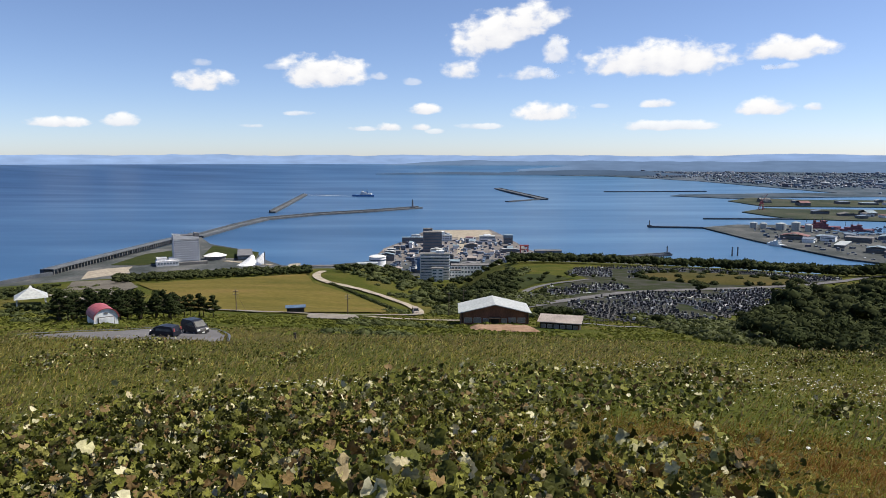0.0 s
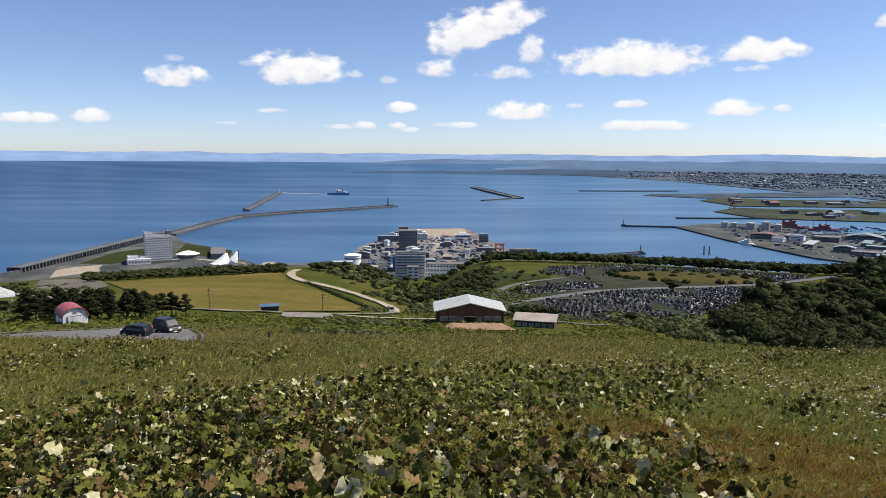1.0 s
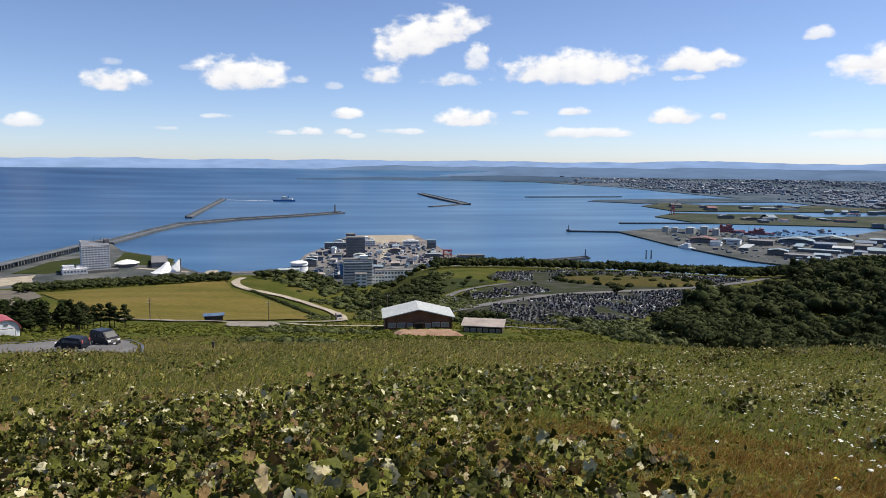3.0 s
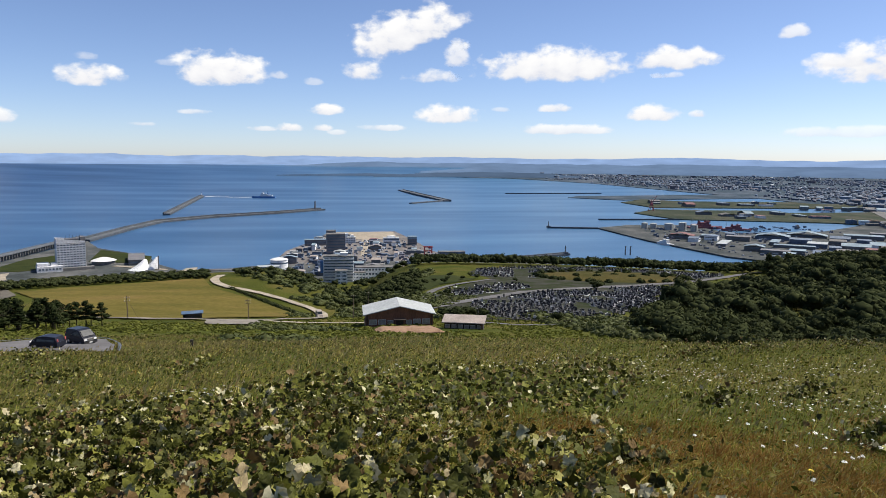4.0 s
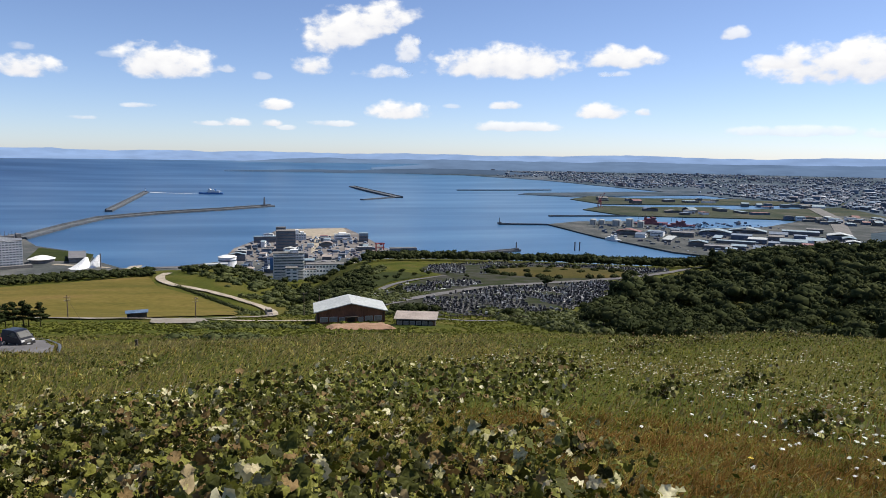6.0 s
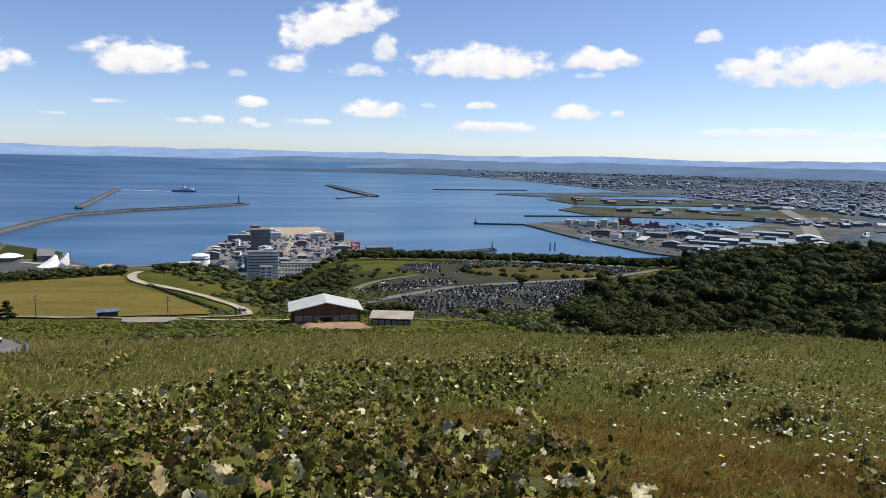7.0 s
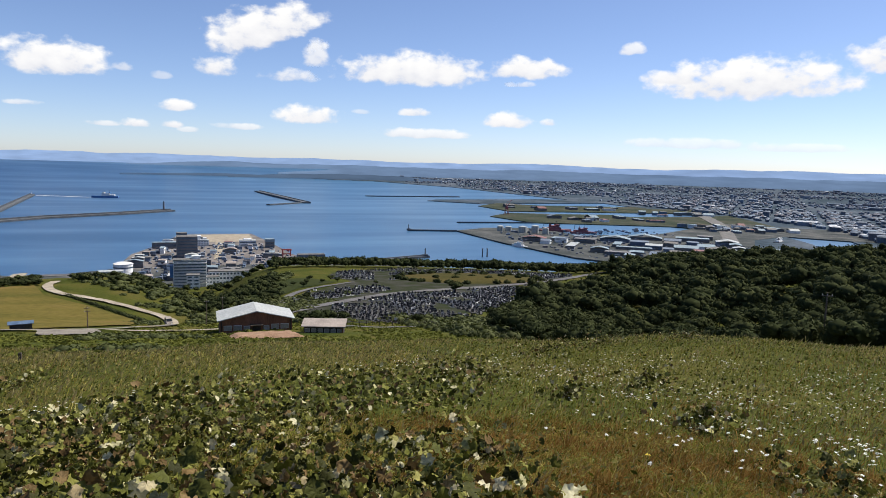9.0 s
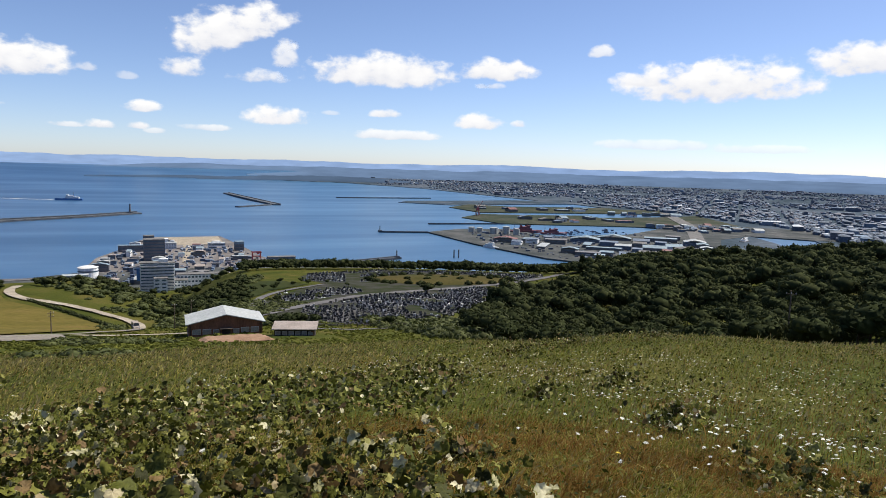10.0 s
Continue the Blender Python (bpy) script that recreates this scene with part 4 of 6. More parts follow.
def port_buildings(n, inside, size, turn, label, group):
    quay = group != "pier buildings"
    walls, roofs = (QUAY_WALLS, QUAY_ROOFS) if quay else (WALLS, ROOFS)
    made = list(TAKEN)
    n += len(made)
    tries = 0
    while len(made) < n and tries < 4000:
        tries += 1
        x, y = inside()
        w, d, h = pick.uniform(*size) , pick.uniform(*size) * 0.6, pick.uniform(4, 8.5)
        if any(abs(x - a) < (w + c) * 0.55 and abs(y - b) < (w + c) * 0.5 for a, b, c in made):
            continue
        made.append((x, y, w))
        o = thing("port_building", label, "building", x, y, 2.2, turn + pick.choice((0, 90)), group)
        part("wall", Shape().box(0, 0, -1, w, d, h + 1), pick.choice(walls), o)
        if pick.random() < 0.5:
            part("roof", Shape().gable(0, 0, h, w, d, w * 0.1, 0.4, 0.4), pick.choice(roofs), o)
        else:
            part("roof", Shape().box(0, 0, h, w + 0.6, d + 0.6, 0.7), pick.choice(roofs), o)
        part("door", Shape().box(w * 0.2, -d / 2 - 0.1, 0, 4, 0.3, 4), M_DARKBUILD, o)
        part("window_band", Shape().box(0, -d / 2 - 0.1, h * 0.6, w * 0.85, 0.3, 1.3), M_GLASS, o)
    return made


def on_pier():
    y = pick.uniform(830, 1200)
    lo, hi = np.interp(y, [830, 940, 1080, 1200], [-60, -85, -80, -55]), np.interp(y, [830, 980, 1066, 1200], [90, 140, 120, 105])
    return pick.uniform(lo, hi), y


port_buildings(44, on_pier, (8, 24), -6, "small port building with a metal roof", "pier buildings")
port_buildings(4, lambda: (pick.uniform(-25, 20), pick.uniform(1215, 1290)), (8, 16), -3, "small port building with a metal roof", "pier buildings")
block("transit_shed", "long dark transit shed on the pier", "building", -45, 1150, 2.2, 46, 12, 9, 3, M_DARKBUILD, 1, 0, M_STEELROOF)
wc = block("port_office", "stepped white port office with flat roofs", "building", 1, 1182, 2.2, 28, 16, 9, 0, M_WALLWHITE, 3, 7, M_ROOFWHITE)
part("upper_storey", Shape().box(-5, 2, 9.8, 14, 10, 6), M_WALLWHITE, wc)
part("roof_house", Shape().box(8, 2, 9.8, 6, 6, 3), M_WALLWHITE, wc)
pt = block("passenger_terminal", "white two-storey passenger terminal with dark window bands", "building", 75, 1170, 2.2, 26, 16, 9, 0, M_WALLWHITE, 2, 0, M_ROOFWHITE)
part("lantern_roof", Shape().box(0, 0, 9.8, 15, 9, 2.5, 0, 0.8), M_WALLWHITE, pt)
tb = block("quay_store", "tall dark store with a teal upper wall", "building", 108, 1145, 2.2, 14, 14, 9, 0, M_DARKBUILD, 2, 0)
part("upper_wall", Shape().box(0, 0, 9.8, 14.4, 14.4, 4.5), M_STEELROOF, tb, "teal sheet-metal upper wall")
gc = thing("gantry_crane", "red steel gantry crane on the pier", "crane", 121, 1027, 2.2)
for i, j in ((-1, -1), (1, -1), (1, 1), (-1, 1)):
    part("leg", Shape().box(i * 5.5, j * 4, -1, 0.9, 0.9, 12), M_RED, gc)
for j in (-1, 1):
    part("beam", Shape().box(0, j * 4, 10.5, 14, 0.9, 1.1).box(0, j * 4, 4.5, 11, 0.6, 0.7), M_RED, gc)
part("cab", Shape().box(2, 0, 8.6, 3, 7, 1.8), M_RED, gc)
block("shore_store", "low store with a red front wall", "building", -72, 856, 2.2, 15, 9, 6, 0, M_RED, 1, 3, M_ROOFWHITE)
block("shore_hall", "low white ribbed hall by the shore road", "building", -95, 862, 2.2, 26, 12, 9, 4, M_WALLWHITE, 3, 0, M_ROOFWHITE)
co = thing("coach", "white and blue coach on the shore road", "bus", -33, 783, 2.3, 4)
part("body", Shape().box(0, 0, 0.5, 13, 2.6, 3.0), M_WHITE, co, "", 0.15)
part("stripe", Shape().box(0, -1.31, 0.9, 12.6, 0.06, 0.9), M_BLUE, co, "blue stripe")
part("window_band", Shape().box(0, -1.31, 2.1, 12.2, 0.08, 0.9), M_CARGLASS, co)
for c in (-4.2, 4.0):
    part("wheel", Shape().rod((c, -1.34, 0.5), (c, -1.0, 0.5), 0.5, 0.5, 14), M_BLACK, co)
block("ferry_terminal", "wide pale ferry terminal at the pier", "building", -28, 1285, 2.2, 17, 14, 10, 0, M_DARKBUILD, 2, 0)
block("pier_warehouse", "long blue-grey warehouse on the mole", "building", 150, 985, 2.2, 38, 12, 9, 0, M_TOWN, 1, 8)
flat("pier_head", [(-28, 1225), (50, 1228), (92, 1230), (90, 1358), (-28, 1348)], 2.2, 2.5, M_GRAVEL, "pale concrete apron at the pier's head", "yard")
port_buildings(9, lambda: (pick.uniform(950, 1250), pick.uniform(1640, 1800)), (18, 60), -10, "low shed on the grassy peninsula", "peninsula sheds")
port_buildings(9, lambda: (pick.uniform(1000, 1500), pick.uniform(2090, 2300)), (20, 70), -10, "low shed on the outer peninsula", "peninsula sheds")
port_buildings(8, lambda: (pick.uniform(1350, 1600), pick.uniform(1850, 2000)), (20, 60), -30, "low shed by the town shore", "peninsula sheds")
clutter = Shape()
for i in range(900):
    x, y = on_pier() if i < 420 else (pick.uniform(580, 1000), pick.uniform(900, 1420))
    if i >= 420 and x < np.interp(y, [900, 967, 1182, 1420], [640, 590, 560, 550]):
        continue
    k = pick.random()
    w, d, h = (4.5, 1.8, 1.5) if k < 0.6 else (pick.uniform(4, 9), pick.uniform(2.4, 4), pick.uniform(2, 4))
    clutter.box(x, y, 2.2, w, d, h, radians(pick.choice((0, 90)) - 12))
tagged(new("port_clutter", mesh_of("port_clutter", clutter.v, clutter.f, M_TOWN)), "parked cars, containers and crates on the quays", "clutter", kind="stuff")
flat("pier_apron", [(20, 1010), (34, 1010), (52, 1350), (30, 1350)], 2.2, 2.7, M_GRAVEL, "pale concrete road along the pier", "road")


def in_harbour():
    y = pick.uniform(880, 1225)
    lo = np.interp(y, [880, 967, 1182, 1300], [700, 640, 600, 600])
    hi = np.interp(y, [880, 1030, 1290], [960, 960, 1050])
    return pick.uniform(lo, hi), y


port_buildings(40, in_harbour, (22, 70), -38, "long harbour warehouse with a metal roof", "harbour warehouses")
port_buildings(30, lambda: (pick.uniform(1180, 1400), pick.uniform(1330, 1500)), (16, 40), -30, "long harbour warehouse with a metal roof", "harbour warehouses")


def storage_tank(x, y, r, h):
    o = thing("storage_tank", "white cylindrical storage tank on the quay", "tank", x, y, 2.5, 0, "storage tanks")
    part("drum", Shape().rod((0, 0, -1), (0, 0, h), r, r, 24), M_ROOFWHITE, o)
    part("roof", Shape().rod((0, 0, h), (0, 0, h + 1.8), r * 1.01, r * 0.2, 24), M_ROOFWHITE, o)
    part("ladder", Shape().box(0, -r - 0.3, 0, 0.8, 0.4, h), M_DARKBUILD, o)


for x, y, r, h in ((628, 1400, 7, 11), (646, 1396, 7, 10), (664, 1362, 9, 13), (688, 1350, 8, 16), (703, 1330, 7, 13), (680, 1384, 7, 9)):
    storage_tank(x, y, r, h)


def ship(name, label, x, y, turn, long, wide, hull, top, masts=2):
    o = thing(name, label, "ship", x, y, 0, turn)
    n = [(-long / 2, -wide / 2), (long * 0.3, -wide / 2), (long / 2, 0), (long * 0.3, wide / 2), (-long / 2, wide / 2)]
    part("hull", Shape().prism(n, -1, long * 0.075), hull, o)
    part("superstructure", Shape().box(-long * 0.12, 0, long * 0.075, long * 0.5, wide * 0.8, long * 0.06).box(-long * 0.05, 0, long * 0.135, long * 0.26, wide * 0.7, long * 0.05), top, o)
    part("bridge", Shape().box(long * 0.05, 0, long * 0.185, long * 0.1, wide * 0.8, long * 0.035), top, o)
    part("funnel", Shape().box(-long * 0.18, 0, long * 0.135, long * 0.06, wide * 0.3, long * 0.09, 0, 0.8), hull, o)
    for i in range(masts):
        part("mast", Shape().rod((long * (0.02 - 0.2 * i), 0, long * 0.18), (long * (0.02 - 0.2 * i), 0, long * 0.32), long * 0.008, long * 0.004, 6), M_DARKBUILD, o)
    return o


M_SHIPRED = surface("faded_red_hull", [(0.3, (0.14, 0.05, 0.06)), (0.7, (0.22, 0.08, 0.09))], 0.1, 1.0, 0.7)
ship("ferry", "white car ferry at sea with a pale wake", -298, 2603, 175, 84, 17, M_BLUE, M_WHITE)
ship("red_ship", "red working ship moored in the basin", 765, 1400, 0, 80, 18, M_SHIPRED, M_SHIPRED, 3)
ship("red_ship", "red working ship moored in the basin", 815, 1360, -10, 60, 16, M_SHIPRED, M_SHIPRED, 3)
ship("patrol_ship", "white patrol ship moored at the quay", 548, 1130, -82, 46, 8, M_WHITE, M_WHITE)
ship("barge", "small dark barge lying in the basin", 996, 1422, 60, 26, 10, M_DARKBUILD, M_DARKBUILD, 1)
ship("grey_ship", "grey cargo ship in the inner basin", 1165, 1150, 30, 50, 11, M_DARKBUILD, M_WALLWHITE)
flat("ferry_wake", [(-340, 2610), (-520, 2690), (-522, 2705), (-345, 2622)], 0, 0.4, M_WHITE, "pale streak of foam behind the ferry", "wake")

cr = thing("dock_crane", "red-brown slewing dock crane", "crane", 872, 1904, 2)
cr.scale = (0.6, 0.6, 0.6)
for i, j in ((-1, -1), (1, -1), (1, 1), (-1, 1)):
    part("leg", Shape().rod((i * 11, j * 9, -1), (i * 5, j * 5, 26), 1.6, 1.2, 6), M_REDROOF, cr)
part("platform", Shape().box(0, 0, 26, 16, 14, 4), M_REDROOF, cr)
part("cabin", Shape().box(0, 0, 30, 12, 10, 9), M_REDROOF, cr)
part("jib", Shape().rod((0, 0, 37), (26, 0, 72), 1.8, 0.8, 6), M_REDROOF, cr)
part("back_mast", Shape().rod((-4, 0, 37), (2, 0, 62), 1.4, 0.8, 6).rod((2, 0, 62), (26, 0, 72), 0.5, 0.5, 5), M_REDROOF, cr)


def lighthouse(x, y, z, h, material):
    o = thing("harbour_light", "small dark harbour light at a breakwater's end", "lighthouse", x, y, z)
    part("tower", Shape().rod((0, 0, -1), (0, 0, h), h * 0.14, h * 0.09, 12), material, o)
    part("gallery", Shape().rod((0, 0, h), (0, 0, h + 0.8), h * 0.14, h * 0.14, 12), material, o)
    part("lantern", Shape().rod((0, 0, h + 0.8), (0, 0, h + 3), h * 0.07, h * 0.05, 10), M_GLASS, o)
    part("base_block", Shape().box(0, 0, -2, h * 0.8, h * 0.8, 4), M_DARKSTONE, o)


lighthouse(-86, 1968, 4, 20, M_DARKBUILD)
lighthouse(330, 1014, 3, 9, M_DARKBUILD)
lighthouse(428, 1436, 3, 9, M_DARKBUILD)
lighthouse(-530, 2675, 4, 9, M_WALLWHITE)
for x in (424.0, 432.0):
    o = thing("navigation_post", "tall dark post at the harbour edge", "post", x, 1010, -2, 0, "navigation posts")
    part("shaft", Shape().rod((0, 0, 0), (0, 0, 15), 1.2, 1.0, 8), M_DARKBUILD, o)
    part("cap", Shape().rod((0, 0, 15), (0, 0, 15.6), 1.5, 1.5, 8), M_DARKBUILD, o)

# the town: thousands of houses on the plain, too far to tell apart
n = 60000
ta, tr_ = np.radians(rng.uniform(3, 66, n)), 1180 * 6.5 ** rng.random(n)
tx, ty = np.sin(ta) * tr_, np.cos(ta) * tr_
shore = np.interp(ty, [900, 1060, 1300, 1500, 1700, 2000, 2600, 3155, 4350, 5735, 6788, 7844], [1330, 1360, 1500, 1600, 1600, 1660, 1680, 1660, 1640, 1420, 1500, 1700])
patchy = np.sin(tx * 0.0041 + 1.3 * np.sin(ty * 0.003)) * np.sin(ty * 0.0035 + 0.5)
keep = (tx > shore + 25) & (patchy + rng.uniform(-0.5, 0.9, n) > 0.12)
# houses line up along streets
u, w = (tx + ty) * 0.7071, (ty - tx) * 0.7071
keep &= (np.mod(u, 62) > 15) & (np.mod(w, 140) > 20)
tx, ty = tx[keep][:19000], ty[keep][:19000]
n = len(tx)
big = rng.random(n) < 0.045
tw_, td = np.where(big, rng.uniform(20, 60, n), rng.uniform(8, 14, n)), np.where(big, rng.uniform(14, 26, n), rng.uniform(7, 10, n))
th = np.where(big, rng.uniform(7, 18, n), rng.uniform(4.5, 8, n))
tt = np.radians(45 + 90 * rng.integers(0, 2, n) + rng.uniform(-5, 5, n))
roof_in = np.where(big, 0.97, 0.5)
cor = np.array([(-1, -1), (1, -1), (1, 1), (-1, 1)])
levels = [(0, 1.0, 1.0), (1, 1.0, 1.0), (1, 1.1, 1.1), (2, 1.05, 0.0)]
tv = np.empty((n, 16, 3))
for q, (lv, gx, gy) in enumerate(levels):
    for k in range(4):
        a = cor[k, 0] * tw_ / 2 * gx
        c = cor[k, 1] * td / 2 * (gy if q < 3 else roof_in * 0.6)
        tv[:, q * 4 + k, 0] = tx + a * np.cos(tt) - c * np.sin(tt)
        tv[:, q * 4 + k, 1] = ty + a * np.sin(tt) + c * np.cos(tt)
        tv[:, q * 4 + k, 2] = 2 + th * min(lv, 1) + (2.2 if lv == 2 else 0)
quads = []
for base in (0, 8):
    quads += [(base + k, base + (k + 1) % 4, base + 4 + (k + 1) % 4, base + 4 + k) for k in range(4)]
quads.append((12, 13, 14, 15))
tf = (np.array(quads)[None] + (np.arange(n) * 16)[:, None, None]).reshape(-1, 4)
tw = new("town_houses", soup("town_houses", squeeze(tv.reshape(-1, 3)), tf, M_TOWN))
tagged(tw, "thousands of small distant town houses with mixed roofs", "houses", kind="stuff")
flat("town_road", [(900, 1000), (925, 990), (1330, 1480), (1700, 2040), (1660, 2050), (1300, 1500)], 2.3, 3.2, M_CONCRETE, "wide pale main road into the town", "road")


LOT = [(-52, 86), (-47, 95), (-40, 103), (-33, 99), (-27, 84), (-23.5, 72), (-24, 64), (-36, 66), (-46, 74)]


def inside(x, y, outline):
    """Which places lie inside a plan outline."""
    hit = np.zeros(len(x), bool)
    for (xa, ya), (xb, yb) in zip(outline, outline[1:] + outline[:1]):
        cross = ((ya > y) != (yb > y)) & (x < (xb - xa) * (y - ya) / (yb - ya + 1e-9) + xa)
        hit ^= cross
    return hit


def within(x, y, outline):
    """Whether one place lies inside a plan outline."""
    hit = False
    for (xa, ya), (xb, yb) in zip(outline, outline[1:] + outline[:1]):
        if (ya > y) != (yb > y) and x < (xb - xa) * (y - ya) / (yb - ya) + xa:
            hit = not hit
    return hit


# ---- graveyard ----
def grave_meshes():
    kerb = mesh_of("kerb", *vf(Shape().box(0, 0, -0.3, 1.9, 2.1, 0.65)), M_KERB)
    plinth = mesh_of("plinth", *vf(Shape().box(0, 0.4, 0.35, 0.95, 0.85, 0.4)), M_KERB)
    stone = mesh_of("headstone", *vf(Shape().box(0, 0.4, 0.75, 0.5, 0.42, 0.72, 0, 0.92)), M_GRANITE)
    slab = mesh_of("headstone", *vf(Shape().box(0, 0.4, 0.75, 1.0, 0.25, 0.65, 0, 0.95)), M_GRANITE)
    vase = mesh_of("vase", *vf(Shape().rod((-0.35, -0.05, 0.35), (-0.35, -0.05, 0.6), 0.08, 0.1, 6)), M_GRANITE)
    return kerb, plinth, stone, slab, vase


def vf(s):
    return s.v, s.f


def near_line(x, y, line, d):
    p = np.array([x, y])
    for a, b in zip(line, line[1:]):
        a, b = np.array(a, float), np.array(b, float)
        t = np.clip(np.dot(p - a, b - a) / np.dot(b - a, b - a), 0, 1)
        if np.hypot(*(p - a - t * (b - a))) < d:
            return True
    return False


LANES = [[(28, 246), (40, 262), (60, 285), (88, 318), (121, 331), (170, 352), (215, 382), (275, 425)], [(26, 250), (34, 300), (48, 340), (80, 372)], [(95, 372), (110, 430), (150, 450)]]


PLOTS = [
    [(41, 225), (51, 268), (87, 313), (120, 322), (146, 336), (180, 352), (168, 330), (136, 284), (104, 240), (74, 206), (56, 199)],
    [(30, 284), (43, 334), (90, 350), (92, 332), (58, 298), (42, 276)],
    [(70, 392), (84, 436), (150, 470), (250, 460), (300, 440), (268, 424), (226, 396), (200, 380), (110, 378)],
]


def grave_ground(x, y):
    """Whether graves stand at a place of the plan."""
    r, a = math.hypot(x, y), math.degrees(math.atan2(x, y))
    if r > 478 or r < 190 or not 5 < a < 36 or ((x - 156) / 49) ** 2 + ((y - 390) / 37) ** 2 < 1:
        return False
    if not any(within(x, y, p) for p in PLOTS):
        return False
    if noise.noise((x * 0.06, y * 0.06, 3)) < -0.24:
        return False
    return not any(near_line(x, y, l, 4.2) for l in LANES)


kerb_me, plinth_me, stone_me, slab_me, vase_me = grave_meshes()
first = None
far_graves = Shape()
n_near = 0
spots = []
ca, sa = math.cos(radians(-14)), math.sin(radians(-14))
for i in range(-40, 130):
    for j in range(60, 200):
        u, w = i * 2.15, j * 2.75
        x, y = u * ca - w * sa, u * sa + w * ca
        if grave_ground(x, y) and pick.random() < 0.86:
            spots.append((math.hypot(x, y), x + pick.uniform(-.7, .7), y + pick.uniform(-.9, .9)))
spots.sort()
for k, (r, x, y) in enumerate(spots):
    z, turn = float(land(x, y)) + 0.1, -14 + pick.choice((0, 0, 90, 180)) + pick.uniform(-8, 8)
    tall = pick.random() < 0.72
    if k < 300:
        o = thing("gravestone", "dark polished granite gravestone on a pale kerb" if tall else "low wide granite gravestone on a pale kerb", "gravestone", x, y, z, turn, "graves")
        for nm, me in (("kerb", kerb_me), ("plinth", plinth_me), ("headstone", stone_me if tall else slab_me), ("vase", vase_me)):
            q = new(nm, me)
            q.parent = o
            if nm == "headstone":
                q.scale = (1, 1, pick.uniform(0.85, 1.25))
    else:
        t, hh = radians(turn), pick.uniform(0.25, 0.9)
        far_graves.box(x, y, z - 0.3, 1.7, 1.9, 0.5, t)
        if tall:
            far_graves.box(x, y, z + 0.3, 0.55, 0.5, 0.4 + hh, t, 0.93)
        else:
            far_graves.box(x, y, z + 0.3, 1.1, 0.4, 0.35 + hh * 0.7, t, 0.95)
tagged(new("grave_rows", mesh_of("grave_rows", *vf(far_graves), M_GRANITE_FAR)), "crowded rows of grey and black granite graves", "graves", kind="stuff")
fence = thing("graveyard_fence", "low dark rail fence below the graveyard", "fence", 0, 0, 0)
for i in range(22):
    x, y = 31 + i * 1.9, 199 - 0.35 * i
    part("post", Shape().box(x, y, float(land(x, y)) - 0.3, 0.18, 0.18, 1.5), M_DARKWOOD, fence)
for i in range(21):
    x, y, x2, y2 = 31 + i * 1.9, 199 - 0.35 * i, 32.9 + i * 1.9, 198.65 - 0.35 * i
    part("rail", Shape().rod((x, y, float(land(x, y)) + 1.0), (x2, y2, float(land(x2, y2)) + 1.0), 0.06, 0.06, 5), M_DARKWOOD, fence)


# ---- trees ----
def crown(seed, lumps, leaves, size, rings=4, seg=7):
    """Arrays of a crown: many small leaf blades round a few dark inner lumps. Unit: about 1 m radius a lump unit."""
    g = np.random.default_rng(seed)
    V, F, n = [], [], 0
    share = max(1, leaves // len(lumps))
    for cx, cy, cz, rx, rz in lumps:
        # inner mass
        for i in range(rings + 1):
            th = math.pi * i / rings
            for k in range(seg):
                ph = 2 * math.pi * k / seg + i * 0.4
                q = 0.80 + 0.14 * g.random()
                V.append((cx + rx * q * math.sin(th) * math.cos(ph), cy + rx * q * math.sin(th) * math.sin(ph), cz + rz * q * math.cos(th)))
        for i in range(rings):
            for k in range(seg):
                a, b = n + i * seg + k, n + i * seg + (k + 1) % seg
                F.append((a, a + seg, b + seg, b))
        n += (rings + 1) * seg
        d = g.normal(size=(share, 3))
        d[:, 2] = np.abs(d[:, 2]) * 0.9 - 0.35
        d /= np.linalg.norm(d, axis=1)[:, None]
        p = np.array([cx, cy, cz]) + d * np.array([rx, rx, rz]) * g.uniform(0.84, 1.13, (share, 1))
        t1 = np.cross(d + g.normal(0, 0.55, (share, 3)), g.normal(size=(share, 3)))
        t1 /= np.linalg.norm(t1, axis=1)[:, None] + 1e-9
        t2 = np.cross(d + g.normal(0, 0.4, (share, 3)), t1)
        t2 /= np.linalg.norm(t2, axis=1)[:, None] + 1e-9
        s = size * g.uniform(0.6, 1.4, (share, 1))
        quad = np.stack([p - t1 * s, p - t2 * s * 0.55 + d * s * 0.15, p + t1 * s, p + t2 * s * 0.55 + d * s * 0.15], 1).reshape(-1, 3)
        V += [tuple(q) for q in quad]
        F += [(n + 4 * i, n + 4 * i + 1, n + 4 * i + 2, n + 4 * i + 3) for i in range(share)]
        n += share * 4
    return np.array(V), np.array(F)


def broad_lumps(seed):
    g = random.Random(seed)
    out = [(0, 0, 4.6, 2.6, 2.2)]
    for i in range(7):
        a, q = i * 0.9 + g.uniform(-.3, .3), g.uniform(1.4, 2.6)
        out.append((math.cos(a) * q, math.sin(a) * q, g.uniform(3.0, 5.6), g.uniform(1.3, 2.0), g.uniform(1.1, 1.7)))
    return out


def pine_lumps(seed):
    g = random.Random(seed)
    out = []
    for i in range(9):
        h = 3.0 + i * 0.55
        a, q = i * 2.4, 1.5 * (1 - i / 12)
        out.append((math.cos(a) * q, math.sin(a) * q, h, g.uniform(0.9, 1.5) * (1 - i / 18), g.uniform(0.35, 0.6)))
    out.append((0, 0, 8.0, 0.8, 0.8))
    return out


